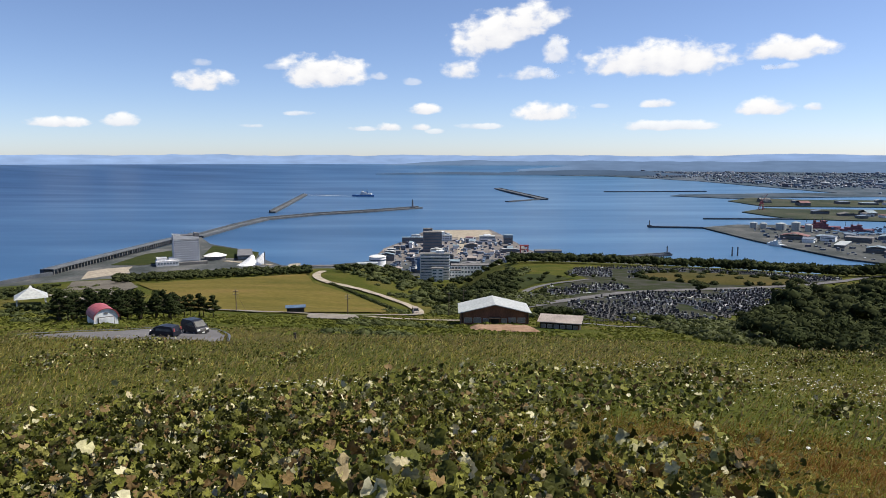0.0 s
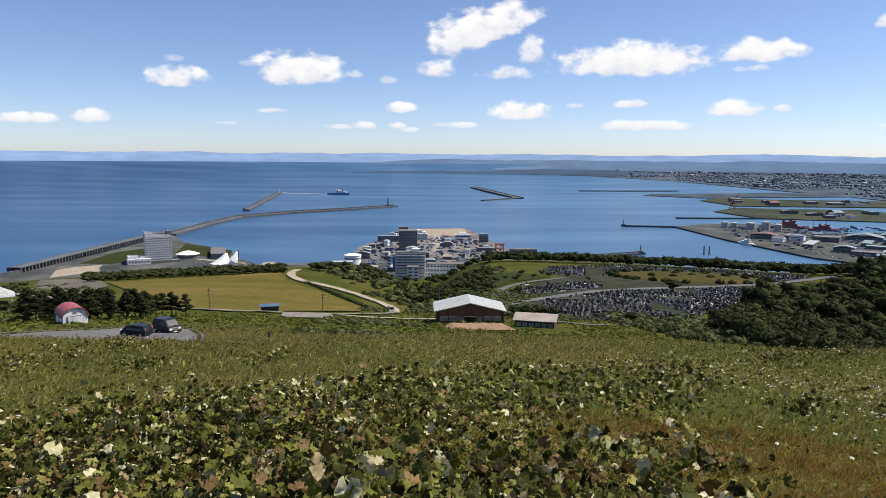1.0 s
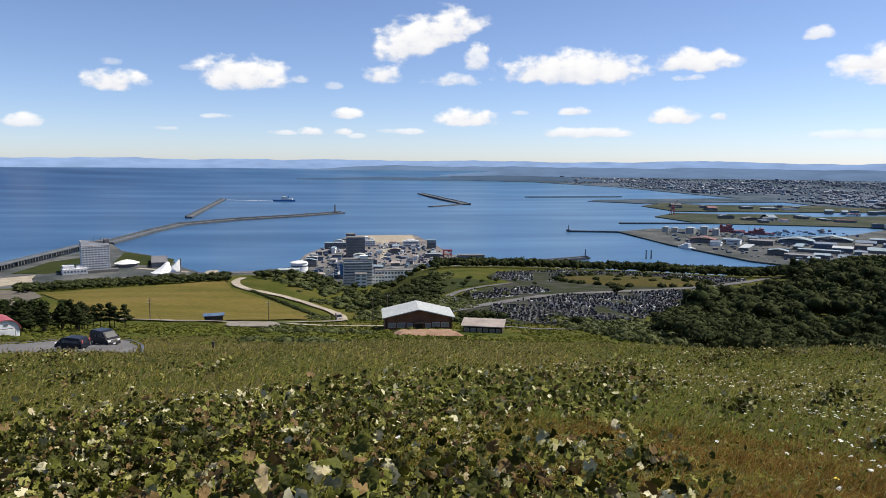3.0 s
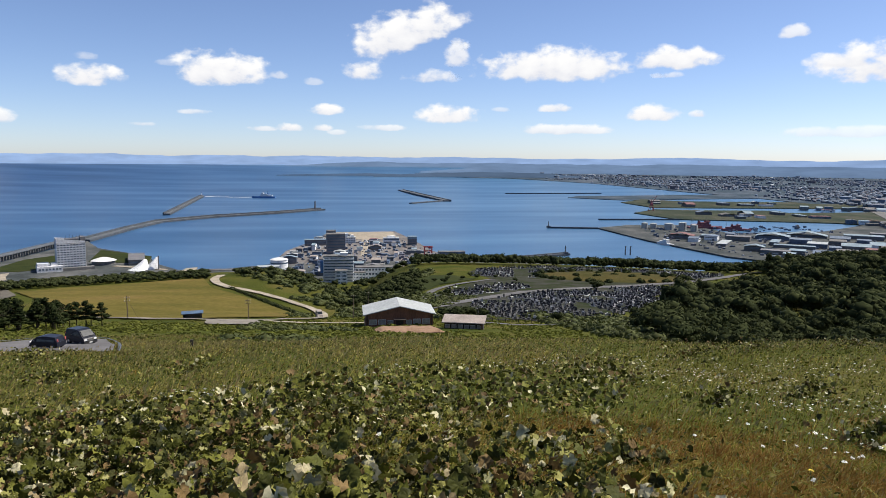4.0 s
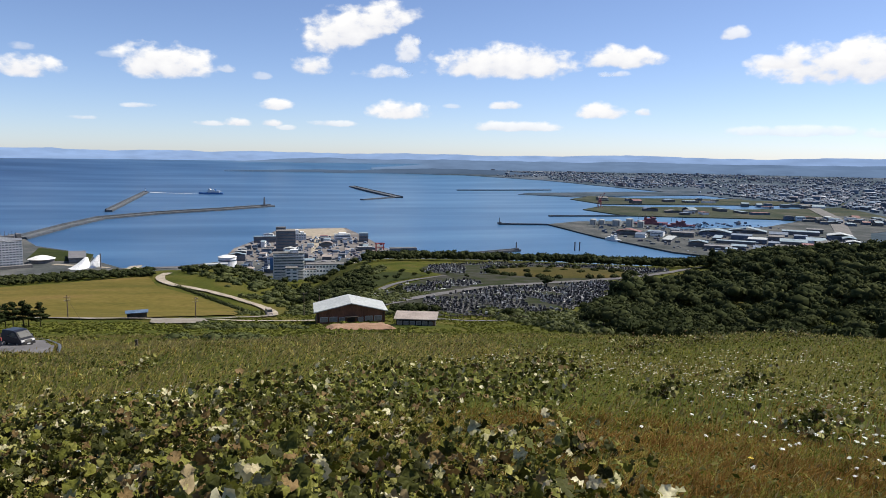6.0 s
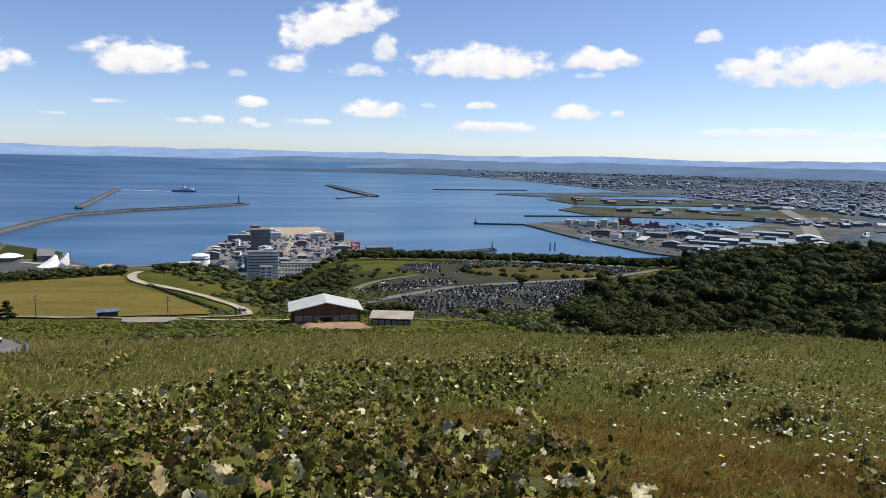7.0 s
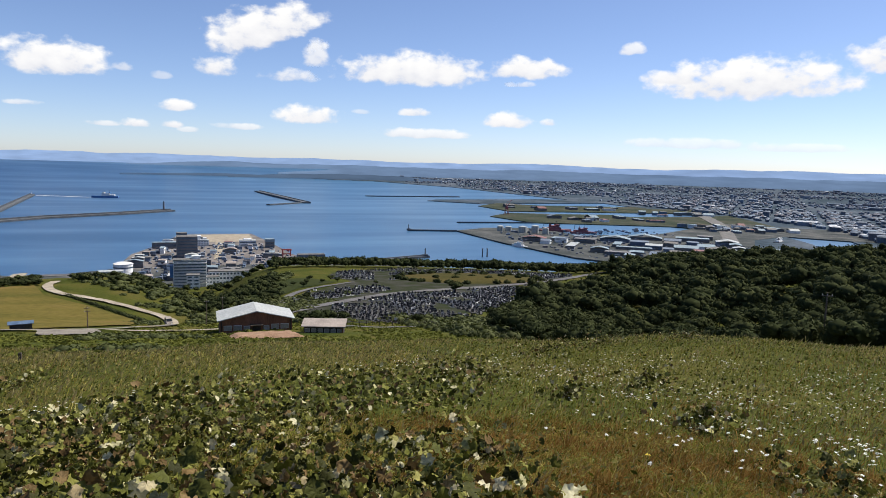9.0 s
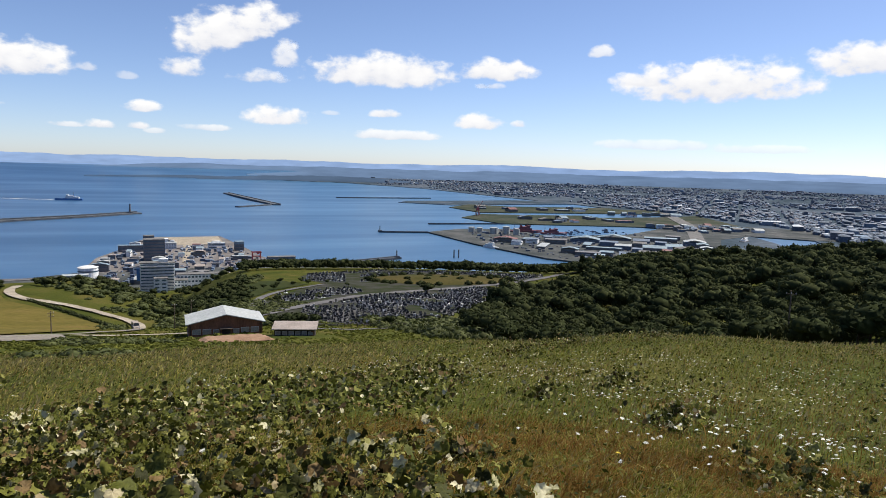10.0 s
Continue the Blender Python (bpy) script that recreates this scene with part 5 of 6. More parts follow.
def trunk_shape(h, r, limbs, seed):
    g = random.Random(seed)
    s = Shape().rod((0, 0, -0.6), (0.1, 0, h * 0.5), r, r * 0.75, 7).rod((0.1, 0, h * 0.5), (0, 0.1, h), r * 0.75, r * 0.3, 7)
    for i in range(limbs):
        a = i * 2.2 + g.random()
        z = h * g.uniform(0.4, 0.75)
        s.rod((0.05, 0, z), (math.cos(a) * h * 0.3, math.sin(a) * h * 0.3, z + h * 0.22), r * 0.4, r * 0.15, 5)
    return s


BROAD = []
for k in range(5):
    V, F = crown(k, broad_lumps(k), 400, 0.42, 3, 7)
    BROAD.append((soup("crown", V, F, M_LEAF), mesh_of("trunk", *vf(trunk_shape(4.5, 0.2, 4, k)), M_BARK), V, F))
LIGHT = [crown(20 + k, broad_lumps(k + 9)[:6], 160, 0.46, 3, 6) for k in range(4)]
BUSH = [crown(40 + k, [(0, 0, 0.5, 1.0, 0.8), (0.7, 0.3, 0.4, 0.7, 0.6), (-0.6, 0.4, 0.45, 0.75, 0.55), (0.1, -0.7, 0.35, 0.7, 0.5)], 80, 0.26, 3, 6) for k in range(4)]
PINES = []
for k in range(4):
    V, F = crown(60 + k, pine_lumps(k), 520, 0.30)
    PINES.append((soup("crown", V, F, M_PINE), mesh_of("trunk", *vf(trunk_shape(7.6, 0.18, 5, k)), M_BARK)))


def tree(kind, x, y, s, label, group, hs=1.0):
    c, t = pick.choice(kind)[:2]
    o = thing("pine_tree" if kind is PINES else "tree", label, "tree", x, y, float(land(x, y)) - 0.2, pick.uniform(0, 360), group)
    o.scale = (s, s, s * hs)
    for nm, me in (("trunk", t), ("crown", c)):
        new(nm, me).parent = o


def scatter(items, kinds, low=-0.3):
    """One pair of arrays that holds copies of crown arrays at (x, y, scale, height scale)."""
    VV, FF, n = [], [], 0
    for x, y, s, hs in items:
        V, F = kinds[pick.randrange(len(kinds))][:2]
        a = pick.uniform(0, 6.28)
        c, q = math.cos(a), math.sin(a)
        W = np.stack([(V[:, 0] * c - V[:, 1] * q) * s + x, (V[:, 0] * q + V[:, 1] * c) * s + y, V[:, 2] * s * hs + float(land(x, y)) + low], 1)
        VV.append(W)
        FF.append(F + n)
        n += len(V)
    return np.concatenate(VV), np.concatenate(FF)


def fill(n, a0, a1, r0, r1, gap, ok=None):
    """Places spread evenly at random over a sector of the plan."""
    out, grid, tries = [], {}, 0
    while len(out) < n and tries < n * 40:
        tries += 1
        a, r = radians(pick.uniform(a0, a1)), math.sqrt(pick.uniform(r0 * r0, r1 * r1))
        x, y = math.sin(a) * r, math.cos(a) * r
        if ok and not ok(x, y, r, math.degrees(a)):
            continue
        c = (int(x // gap), int(y // gap))
        if any(math.hypot(x - p, y - q) < gap for i in (-1, 0, 1) for j in (-1, 0, 1) for p, q in grid.get((c[0] + i, c[1] + j), ())):
            continue
        grid.setdefault(c, []).append((x, y))
        out.append((x, y))
    return out


def in_woods(x, y, r, a):
    edge = np.interp(r, [104, 125, 200, 240, 300, 340, 380, 420, 520], [42, 27, 24, 25.4, 27.0, 30.5, 33, 34.5, 32.5])
    return a > edge + 1.5 * noise.noise((x * .03, y * .03, 1)) and not near_line(x, y, [(215, 382), (275, 425)], 7)


woods = sorted(fill(1150, 24, 68, 104, 545, 7.0, in_woods), key=lambda p: math.hypot(*p))
for x, y in woods[:230]:
    tree(BROAD, x, y, pick.uniform(0.75, 1.25), "round leafy deciduous tree in dense green woodland", "woodland trees", pick.uniform(0.8, 1.05))
V, F = scatter([(x, y, pick.uniform(0.95, 1.9), pick.uniform(0.6, 1.0)) for x, y in woods[230:]], LIGHT)
tagged(new("far_woodland", soup("far_woodland", V, F, M_LEAF)), "dense dark green woodland on the far slope", "woodland", kind="stuff")
# belt behind the graves, copse on the middle slope, trees round the hall
belt = fill(400, 5.5, 36, 482, 548, 4.4)
copse = fill(230, -9, 6, 285, 430, 4.2, lambda x, y, r, a: not near_line(x, y, [(-8, 226), (-9, 250), (-20, 267), (-38, 289), (-52, 301), (-61, 325)], 9) and a > np.interp(r, [300, 345, 420], [0.5, -9, -11]))
lower = fill(75, -5, 5.5, 540, 745, 9.0)
hedge = fill(210, -25.5, -11, 337, 366, 2.6)
V, F = scatter([(x, y, pick.uniform(0.85, 1.35), pick.uniform(0.75, 1.0)) for x, y in belt] + [(x, y, pick.uniform(0.5, 0.8), 0.75) for x, y in copse] + [(x, y, pick.uniform(0.4, 0.68), 0.72) for x, y in hedge] + [(x, y, pick.uniform(0.9, 1.4), 0.8) for x, y in lower], LIGHT)
tagged(new("tree_belt", soup("tree_belt", V, F, M_LEAF)), "belts of dark green trees below the hill", "trees", kind="stuff")
for x, y, s in ((33, 205, 0.75), (37, 207, 0.7), (29.5, 208, 0.65), (41, 204, 0.6), (119.5, 317, 0.95), (62, 196, 0.6), (18, 255, 0.75), (20, 262, 0.8), (15, 268, 0.7), (22, 272, 0.6), (14, 250, 0.55), (44, 300, 0.45), (50, 352, 0.5), (33, 330, 0.4), (24, 235, 0.5), (27, 228, 0.5), (8, 262, 0.7), (2, 270, 0.7), (-3, 276, 0.7), (5, 282, 0.8), (11, 290, 0.8), (46, 362, 0.4), (54, 368, 0.45), (63, 372, 0.4), (72, 376, 0.5), (83, 378, 0.4), (40, 352, 0.5), (58, 385, 0.5), (70, 388, 0.45), (30, 320, 0.6), (34, 312, 0.5), (26, 300, 0.6), (90, 362, 0.4)):
    tree(BROAD, x, y, s, "small dark leafy tree standing by the graves", "graveyard trees", 0.9)
for x, y in fill(36, -29.6, -21.2, 146, 174, 2.8):
    tree(PINES, x, y, pick.uniform(0.6, 0.98), "dark pine tree with a bare lower trunk", "pine stand", 0.82)
for i in range(9):
    tree(PINES, -65.5 + i * 1.3 + pick.uniform(-.6, .6), 157 + i * 0.6 + pick.uniform(-1.5, 1.5), pick.uniform(0.75, 0.95) - 0.015 * i, "dark pine tree with a bare lower trunk", "pine stand", 0.85)
bank = fill(120, -34, -25, 170, 345, 5, lambda x, y, r, a: not within(x, y, [(-146, 246), (-176, 318), (-150, 326), (-120, 281), (-112, 236)]) and not (a > -30 and 205 < r < 320 and a > -24) and math.hypot(x + 129, y - 214) > 14 and not (r < 214 and -33.6 < a < -28.6))
V, F = scatter([(x, y, pick.uniform(0.32, 0.55), 0.75) for x, y in bank], LIGHT)
tagged(new("left_thicket", soup("left_thicket", V, F, M_LEAF)), "dark thicket of low trees on the bank", "thicket", kind="stuff")
# round clipped bushes about the mound
for i in range(30):
    a = i / 30 * 2 * math.pi
    if i % 9 == 4:
        continue
    x, y = 156 + math.cos(a) * 44 + pick.uniform(-2, 2), 390 + math.sin(a) * 32 + pick.uniform(-2, 2)
    o = thing("round_bush", "dark rounded bush at the mound's edge", "bush", x, y, float(land(x, y)), pick.uniform(0, 360), "mound bushes")
    V, F = BUSH[i % 4]
    q = new("foliage", soup("foliage", V * np.array([2.4, 1.8, 1.9]), F, M_LEAF))
    q.parent = o
for x, y in ((132, 384), (143, 380), (150, 396), (163, 378), (176, 388), (168, 398), (156, 386), (186, 384)):
    o = thing("round_bush", "dark rounded bush on the grassy mound", "bush", x, y, float(land(x, y)) + 1.1, pick.uniform(0, 360), "mound bushes")
    V, F = BUSH[0]
    new("foliage", soup("foliage", V * np.array([2.0, 1.6, 1.6]), F, M_LEAF)).parent = o
# scrub over the middle slopes
scrub = fill(650, -36, 12, 100, 330, 1.6, lambda x, y, r, a: noise.noise((x * 0.04, y * 0.04, 6)) > (0.12 if r > 215 or r < 104 else 0.34) and not (205 < r < 335 and -25 < a < -5.5) and not near_line(x, y, [(-140, 238), (-110, 222), (-78, 206), (-44, 202), (-27, 205), (-8, 226), (-9, 250), (-20, 267), (-38, 289)], 4.5) and math.hypot(x - 13, y - 178) > 19 and math.hypot(x + 30, y - 185) > 14 and math.hypot(x + 59, y - 119) > 5 and math.hypot(x + 38, y - 84) > 27 and math.hypot(x - 28, y - 163) > 8 and abs(math.hypot(x, y) - 152) > -1)
scrub = [(x, y) for x, y in scrub if not (2 < x < 34 and 118 < y < 200)]
slope = fill(330, -8.5, 7, 245, 440, 3.0, lambda x, y, r, a: not near_line(x, y, [(-8, 226), (-9, 250), (-20, 267), (-38, 289), (-52, 301), (-61, 325)], 6) and a > np.interp(r, [245, 280, 345, 440], [-1.0, -2.5, -8.5, -10]) and not (a > 3.5 and r > 300 and r < 380))
side = fill(260, 12, 30, 150, 230, 2.0, lambda x, y, r, a: not near_line(x, y, [(38, 190), (45, 178), (60, 185), (75, 200)], 3.5) and a > np.interp(r, [150, 212], [22, 15]))
verge = [(-24 + i * 1.1 - 12 * (i / 40) ** 2, 244 + i * 2.1 + pick.uniform(-.5, .5)) for i in range(-12, 40)]
V, F = scatter([(x, y, pick.uniform(0.6, 1.5), pick.uniform(0.6, 0.9)) for x, y in scrub] + [(x, y, pick.uniform(1.0, 2.2), 0.9) for x, y in side] + [(x, y, pick.uniform(1.6, 3.0), pick.uniform(0.5, 0.8)) for x, y in slope], BUSH, -0.2)
tagged(new("scrub", soup("scrub", V, F, M_SCRUB)), "green waist-high scrub over the middle slope", "scrub", kind="stuff")
TUFT = [crown(80 + k, [(0, 0, 0.1, 0.8, 0.35)], 16, 0.34, 2, 4) for k in range(4)]
clear = lambda x, y: not (within(x, y, LOT) or near_line(x, y, [(-140, 238), (-110, 222), (-78, 206), (-44, 202), (-27, 205), (-8, 226), (-9, 250), (-20, 267), (-38, 289), (-52, 301)], 3.5) or (abs(x - 13.6) < 8 and abs(y - 155) < 9) or math.hypot(x + 31, y - 188) < 13 or (21 < x < 36 and 146 < y < 166))
tufts = fill(2300, -34, 27, 95, 235, 1.1, lambda x, y, r, a: clear(x, y) and not (r > 200 and -24 < a < -5) and not grave_ground(x, y))
V, F = scatter([(x, y, pick.uniform(0.5, 1.5), pick.uniform(0.5, 0.9)) for x, y in tufts], TUFT, -0.05)
tagged(new("rough_tussocks", soup("rough_tussocks", V, F, M_TUSSOCK)), "rough green tussocks of grass on the slope", "grass", kind="stuff")
row = [(-17 - 0.66 * i + pick.uniform(-.4, .4), 243 + i * 1.15) for i in range(50)]
V, F = scatter([(x, y, pick.uniform(0.7, 1.1), 0.8) for x, y in row], BUSH, -0.1)
tagged(new("field_hedge", soup("field_hedge", V, F, M_LEAF)), "dark low hedge along the gravel road", "hedge", kind="stuff")


# ---- the meadow before the eye ----
M_BLADE = surface("green_grass", [(0.35, (0.088, 0.106, 0.0135)), (0.65, (0.190, 0.184, 0.0280))], 0.5, 2.0, 0.75, island=0.55, spread=[(0, (0.025, 0.035, 0.005)), (0.4, (0.105, 0.125, 0.012)), (0.75, (0.22, 0.215, 0.028)), (1, (0.44, 0.39, 0.11))], see=0.28, spec=0.08)
M_STRAW = surface("straw_grass", [(0.35, (0.29, 0.24, 0.048)), (0.65, (0.43, 0.335, 0.09))], 0.5, 2.0, 0.8, island=0.55, spread=[(0, (0.05, 0.045, 0.010)), (0.5, (0.30, 0.25, 0.058)), (1, (0.58, 0.50, 0.2))], see=0.35, spec=0.08)
M_RUST = surface("rusty_sorrel_grass", [(0.35, (0.172, 0.0883, 0.0156)), (0.65, (0.252, 0.12, 0.0312))], 0.5, 2.0, 0.8, island=0.55, spread=[(0, (0.05, 0.03, 0.006)), (0.5, (0.18, 0.10, 0.02)), (1, (0.34, 0.22, 0.07))], see=0.35, spec=0.08)
M_HERB = surface("small_herbs", [(0.35, (0.05, 0.07, 0.008)), (0.65, (0.12, 0.11, 0.02))], 0.6, 6.0, 0.7, island=0.75, spread=[(0, (0.012, 0.016, 0.003)), (0.45, (0.06, 0.08, 0.008)), (0.75, (0.15, 0.15, 0.018)), (0.9, (0.30, 0.26, 0.10)), (1, (0.08, 0.04, 0.015))], see=0.3, spec=0.15)
M_SEED = surface("seed_heads", [(0.3, (0.264, 0.204, 0.084)), (0.7, (0.408, 0.336, 0.156))], 0.2, 2.0, 0.85, island=0.5, spread=[(0, (0.12, 0.075, 0.03)), (0.5, (0.28, 0.22, 0.09)), (1, (0.46, 0.40, 0.2))], see=0.35, spec=0.08)
M_BROAD = surface("broad_leaves", [(0.3, (0.06, 0.07, 0.012)), (0.7, (0.12, 0.115, 0.022))], 4.0, 26.0, 0.6, bump=0.006, bump_scale=24, island=0.8, see=0.15, spec=0.1,
                  spread=[(0.0, (0.012, 0.012, 0.004)), (0.22, (0.030, 0.034, 0.008)), (0.42, (0.074, 0.082, 0.014)), (0.64, (0.160, 0.160, 0.030)), (0.76, (0.27, 0.255, 0.085)), (0.84, (0.62, 0.58, 0.40)), (0.87, (0.22, 0.14, 0.065)), (1.0, (0.06, 0.028, 0.015))])
M_STALK = surface("green_stalks", [(0.3, (0.07, 0.09, 0.03)), (0.7, (0.12, 0.10, 0.05))], 1.0, 8.0, 0.8)
M_PETAL = surface("white_petals", [(0.3, (0.72, 0.72, 0.66)), (0.7, (0.84, 0.84, 0.8))], 2.0, 20.0, 0.7, see=0.2)
M_YELLOW = surface("yellow_petals", [(0.3, (0.6, 0.42, 0.03)), (0.7, (0.75, 0.55, 0.06))], 2.0, 20.0, 0.7)


def wobble(x, y, k, seed):
    return np.sin(x * k + seed + 1.7 * np.sin(y * k * 0.7 + seed)) * np.sin(y * k * 1.1 - seed + 1.3 * np.sin(x * k * 0.8))


CLUMPS = [(-15.8, 36.7, 2.2), (-16.5, 28.2, 1.6), (-16.1, 31.5, 1.8), (-6.3, 27.5, 1.3), (-11.0, 27.2, 1.5), (10.4, 11.8, 0.9), (16.6, 31.0, 2.6), (8.8, 15.1, 0.8), (12.3, 16.6, 0.9), (3.8, 8.4, 0.6), (9.6, 11.0, 0.6), (22, 34, 2.5), (27, 33, 1.8)]


def leaf_bed(x, y):
    """How thickly broad leaves cover a place, 0 to 1."""
    far = np.interp(x, [-24, -12, -6, -4, -2.4, -0.6, 2, 6, 13], [10, 11.5, 13.8, 15.9, 16.9, 19.0, 20.3, 22.5, 30])
    right = np.interp(y, [3, 5, 7, 10, 12, 13.5, 18, 24, 30], [2.6, 2.1, 1.3, 1.5, 2.3, 5.6, 8.2, 11, 14])
    edge = np.minimum(far - y, (right - x) * 1.4) + 1.1 * wobble(x, y, 1.1, 2.0)
    bed = ease(-0.6, 1.2, edge)
    patch = ease(0.55, 0.85, wobble(x, y, 0.55, 5.0)) * 0.3
    for cx, cy, cr in CLUMPS:
        patch = np.maximum(patch, ease(1.0, 0.45, np.hypot(x - cx, (y - cy) * 0.8) / cr) * 0.75)
    thin = ease(2.0, 1.0, np.hypot((x - 1.0) / 1.6, (y - 9.3) / 2.3)) * 0.55
    return np.clip(np.maximum(bed * (1 - thin), patch * (np.hypot(x, y) < 34)), 0, 1)


def sector(n, r0, r1, power, a0=-42, a1=62):
    u = rng.random(n)
    r = (r0 ** power + u * (r1 ** power - r0 ** power)) ** (1 / power)
    a = np.radians(rng.uniform(a0, a1, n))
    return np.sin(a) * r, np.cos(a) * r, r


def blades(n, r0, r1, power, tall, wide, keep, a0=-42, a1=62):
    """Grass blades bent by the wind, three triangles each."""
    x, y, r = sector(n, r0, r1, power, a0, a1)
    k = (keep(x, y) > rng.random(n)) & ~inside(x, y, LOT)
    x, y, r = x[k], y[k], r[k]
    n = len(x)
    h = tall * rng.uniform(0.55, 1.25, n) * (0.8 + 0.3 * wobble(x, y, 0.7, 1.0) + 0.45 * wobble(x, y, 5.0, 3.0))
    w = wide * rng.uniform(0.7, 1.4, n) * (1 + r * 0.055)
    t = rng.uniform(0, 2 * np.pi, n)
    lean = rng.uniform(0.3, 1.6, n) * h
    wind = 0.4 + 0.9 * rng.normal(size=n)
    dx, dy = np.cos(wind) * lean, np.sin(wind) * lean * 0.8
    z = land(x, y) - 0.03
    ox, oy = np.cos(t) * w, np.sin(t) * w
    v = np.empty((n, 5, 3))
    v[:, 0] = np.stack([x - ox, y - oy, z], 1)
    v[:, 1] = np.stack([x + ox, y + oy, z], 1)
    mx, my, mz = x + dx * 0.35, y + dy * 0.35, z + h * 0.62
    v[:, 2] = np.stack([mx - ox * 0.8, my - oy * 0.8, mz], 1)
    v[:, 3] = np.stack([mx + ox * 0.8, my + oy * 0.8, mz], 1)
    v[:, 4] = np.stack([x + dx, y + dy, z + h * rng.uniform(0.6, 0.98, n)], 1)
    b = (np.arange(n) * 5)[:, None]
    f = np.concatenate([b + np.array([0, 1, 3]), b + np.array([0, 3, 2]), b + np.array([2, 3, 4])], 1).reshape(-1, 3)
    return v.reshape(-1, 3), f, v[:, 4]


def join(*pairs):
    V, F, n = [], [], 0
    for a, b in pairs:
        V.append(a)
        F.append(b + n)
        n += len(a)
    return np.concatenate(V), np.concatenate(F)


in_grass = lambda x, y: 1 - 0.8 * leaf_bed(x, y)


def rust_share(x, y):
    return np.clip(1.0 * ease(0.5, 4.5, x) * (1 - ease(4, 17, y - 0.35 * x)) * (1 + 0.6 * wobble(x, y, 1.1, 4.0)) + 0.25 * wobble(x, y, 0.45, 9.0) + 0.18 * wobble(x, y, 2.3, 1.0), 0.05, 0.8)


def straw_share(x, y):
    far = np.interp(x, [-24, -12, -6, -4, -2.4, -0.6, 2, 6, 13], [10, 11.5, 13.8, 15.9, 16.9, 19.0, 20.3, 22.5, 30])
    return np.clip(0.8 * ease(-1, 3, y - far) * (1 - 0.9 * ease(5, 15, x)) + 0.25 * wobble(x, y, 0.3, 2.0) + 0.18 - 0.12 * ease(5, 12, x), 0.06, 0.88)


rust_here = lambda x, y: in_grass(x, y) * rust_share(x, y)
straw_here = lambda x, y: in_grass(x, y) * (1 - rust_share(x, y)) * straw_share(x, y)
green_here = lambda x, y: in_grass(x, y) * (1 - rust_share(x, y)) * (1 - straw_share(x, y))
tips = []
for nm, share, mat_, words in (("green_grass", green_here, M_BLADE, "long wind-bent green meadow grass"), ("straw_grass", straw_here, M_STRAW, "dry straw-coloured meadow grass"), ("sorrel_grass", rust_here, M_RUST, "rust-brown grass and sorrel in the meadow")):
    a1 = blades(165000, 2.7, 14, 1.35, 0.27, 0.0028, share)
    a2 = blades(165000, 14, 115, 1.1, 0.32, 0.0036, share)
    a3 = blades(45000, 0.5, 9, 1.5, 0.25, 0.0034, share, 62, 318)
    a4 = blades(4000, 0.5, 2.7, 1.5, 0.22, 0.003, share)
    tips.append((a1[2], a2[2]))
    V, F = join(a1[:2], a2[:2], a3[:2], a4[:2])
    tagged(new(nm, soup(nm, V, F, mat_)), words, "grass", kind="stuff")


def heads(tips, share, size):
    """Loose seed heads on some of the blade tips."""
    p = tips[rng.random(len(tips)) < share]
    n = len(p)
    r = np.hypot(p[:, 0], p[:, 1])
    s = (size * rng.uniform(0.6, 1.4, n) * (1 + 0.03 * r))[:, None]
    d = np.stack([rng.normal(0.5, 0.3, n), rng.normal(0, 0.3, n), np.ones(n)], 1)
    d /= np.linalg.norm(d, axis=1)[:, None]
    q = np.cross(d, rng.normal(size=(n, 3)))
    q /= np.linalg.norm(q, axis=1)[:, None]
    v = np.stack([p - d * s, p + q * s * 0.28, p + d * s * 1.6, p - q * s * 0.28], 1).reshape(-1, 3)
    return v, np.arange(n * 4).reshape(-1, 4)


x, y, r = sector(90000, 2.8, 60, 1.2)
k = in_grass(x, y) > rng.random(len(x))
x, y, r = x[k], y[k], r[k]
n = len(x)
c = np.stack([x, y, land(x, y) + rng.uniform(0.03, 0.26, n) * (0.9 + 0.5 * wobble(x, y, 5.0, 3.0))], 1)
p = rng.normal(size=(n, 3)) * np.array([1, 1, 0.5])
p /= np.linalg.norm(p, axis=1)[:, None]
q = np.cross(p, rng.normal(size=(n, 3)) + np.array([0, 0, 1.5]))
q /= np.linalg.norm(q, axis=1)[:, None]
k = (rng.uniform(0.015, 0.04, n) * (1 + 0.035 * r))[:, None]
V = np.stack([c - p * k, c + q * k * 0.45, c + p * k, c - q * k * 0.45], 1).reshape(-1, 3)
tagged(new("meadow_herbs", soup("meadow_herbs", V, np.arange(n * 4).reshape(-1, 4), M_HERB)), "small green and brown herb leaves in the meadow", "herbs", kind="stuff")

V, F = join(*[heads(p, 0.05, 0.022) for p, q in tips], *[heads(q, k, 0.04) for (p, q), k in zip(tips, (0.1, 0.4, 0.3))])
tagged(new("grass_seed_heads", soup("grass_seed_heads", V, F, M_SEED)), "pale brown seed heads over the meadow grass", "grass", kind="stuff")


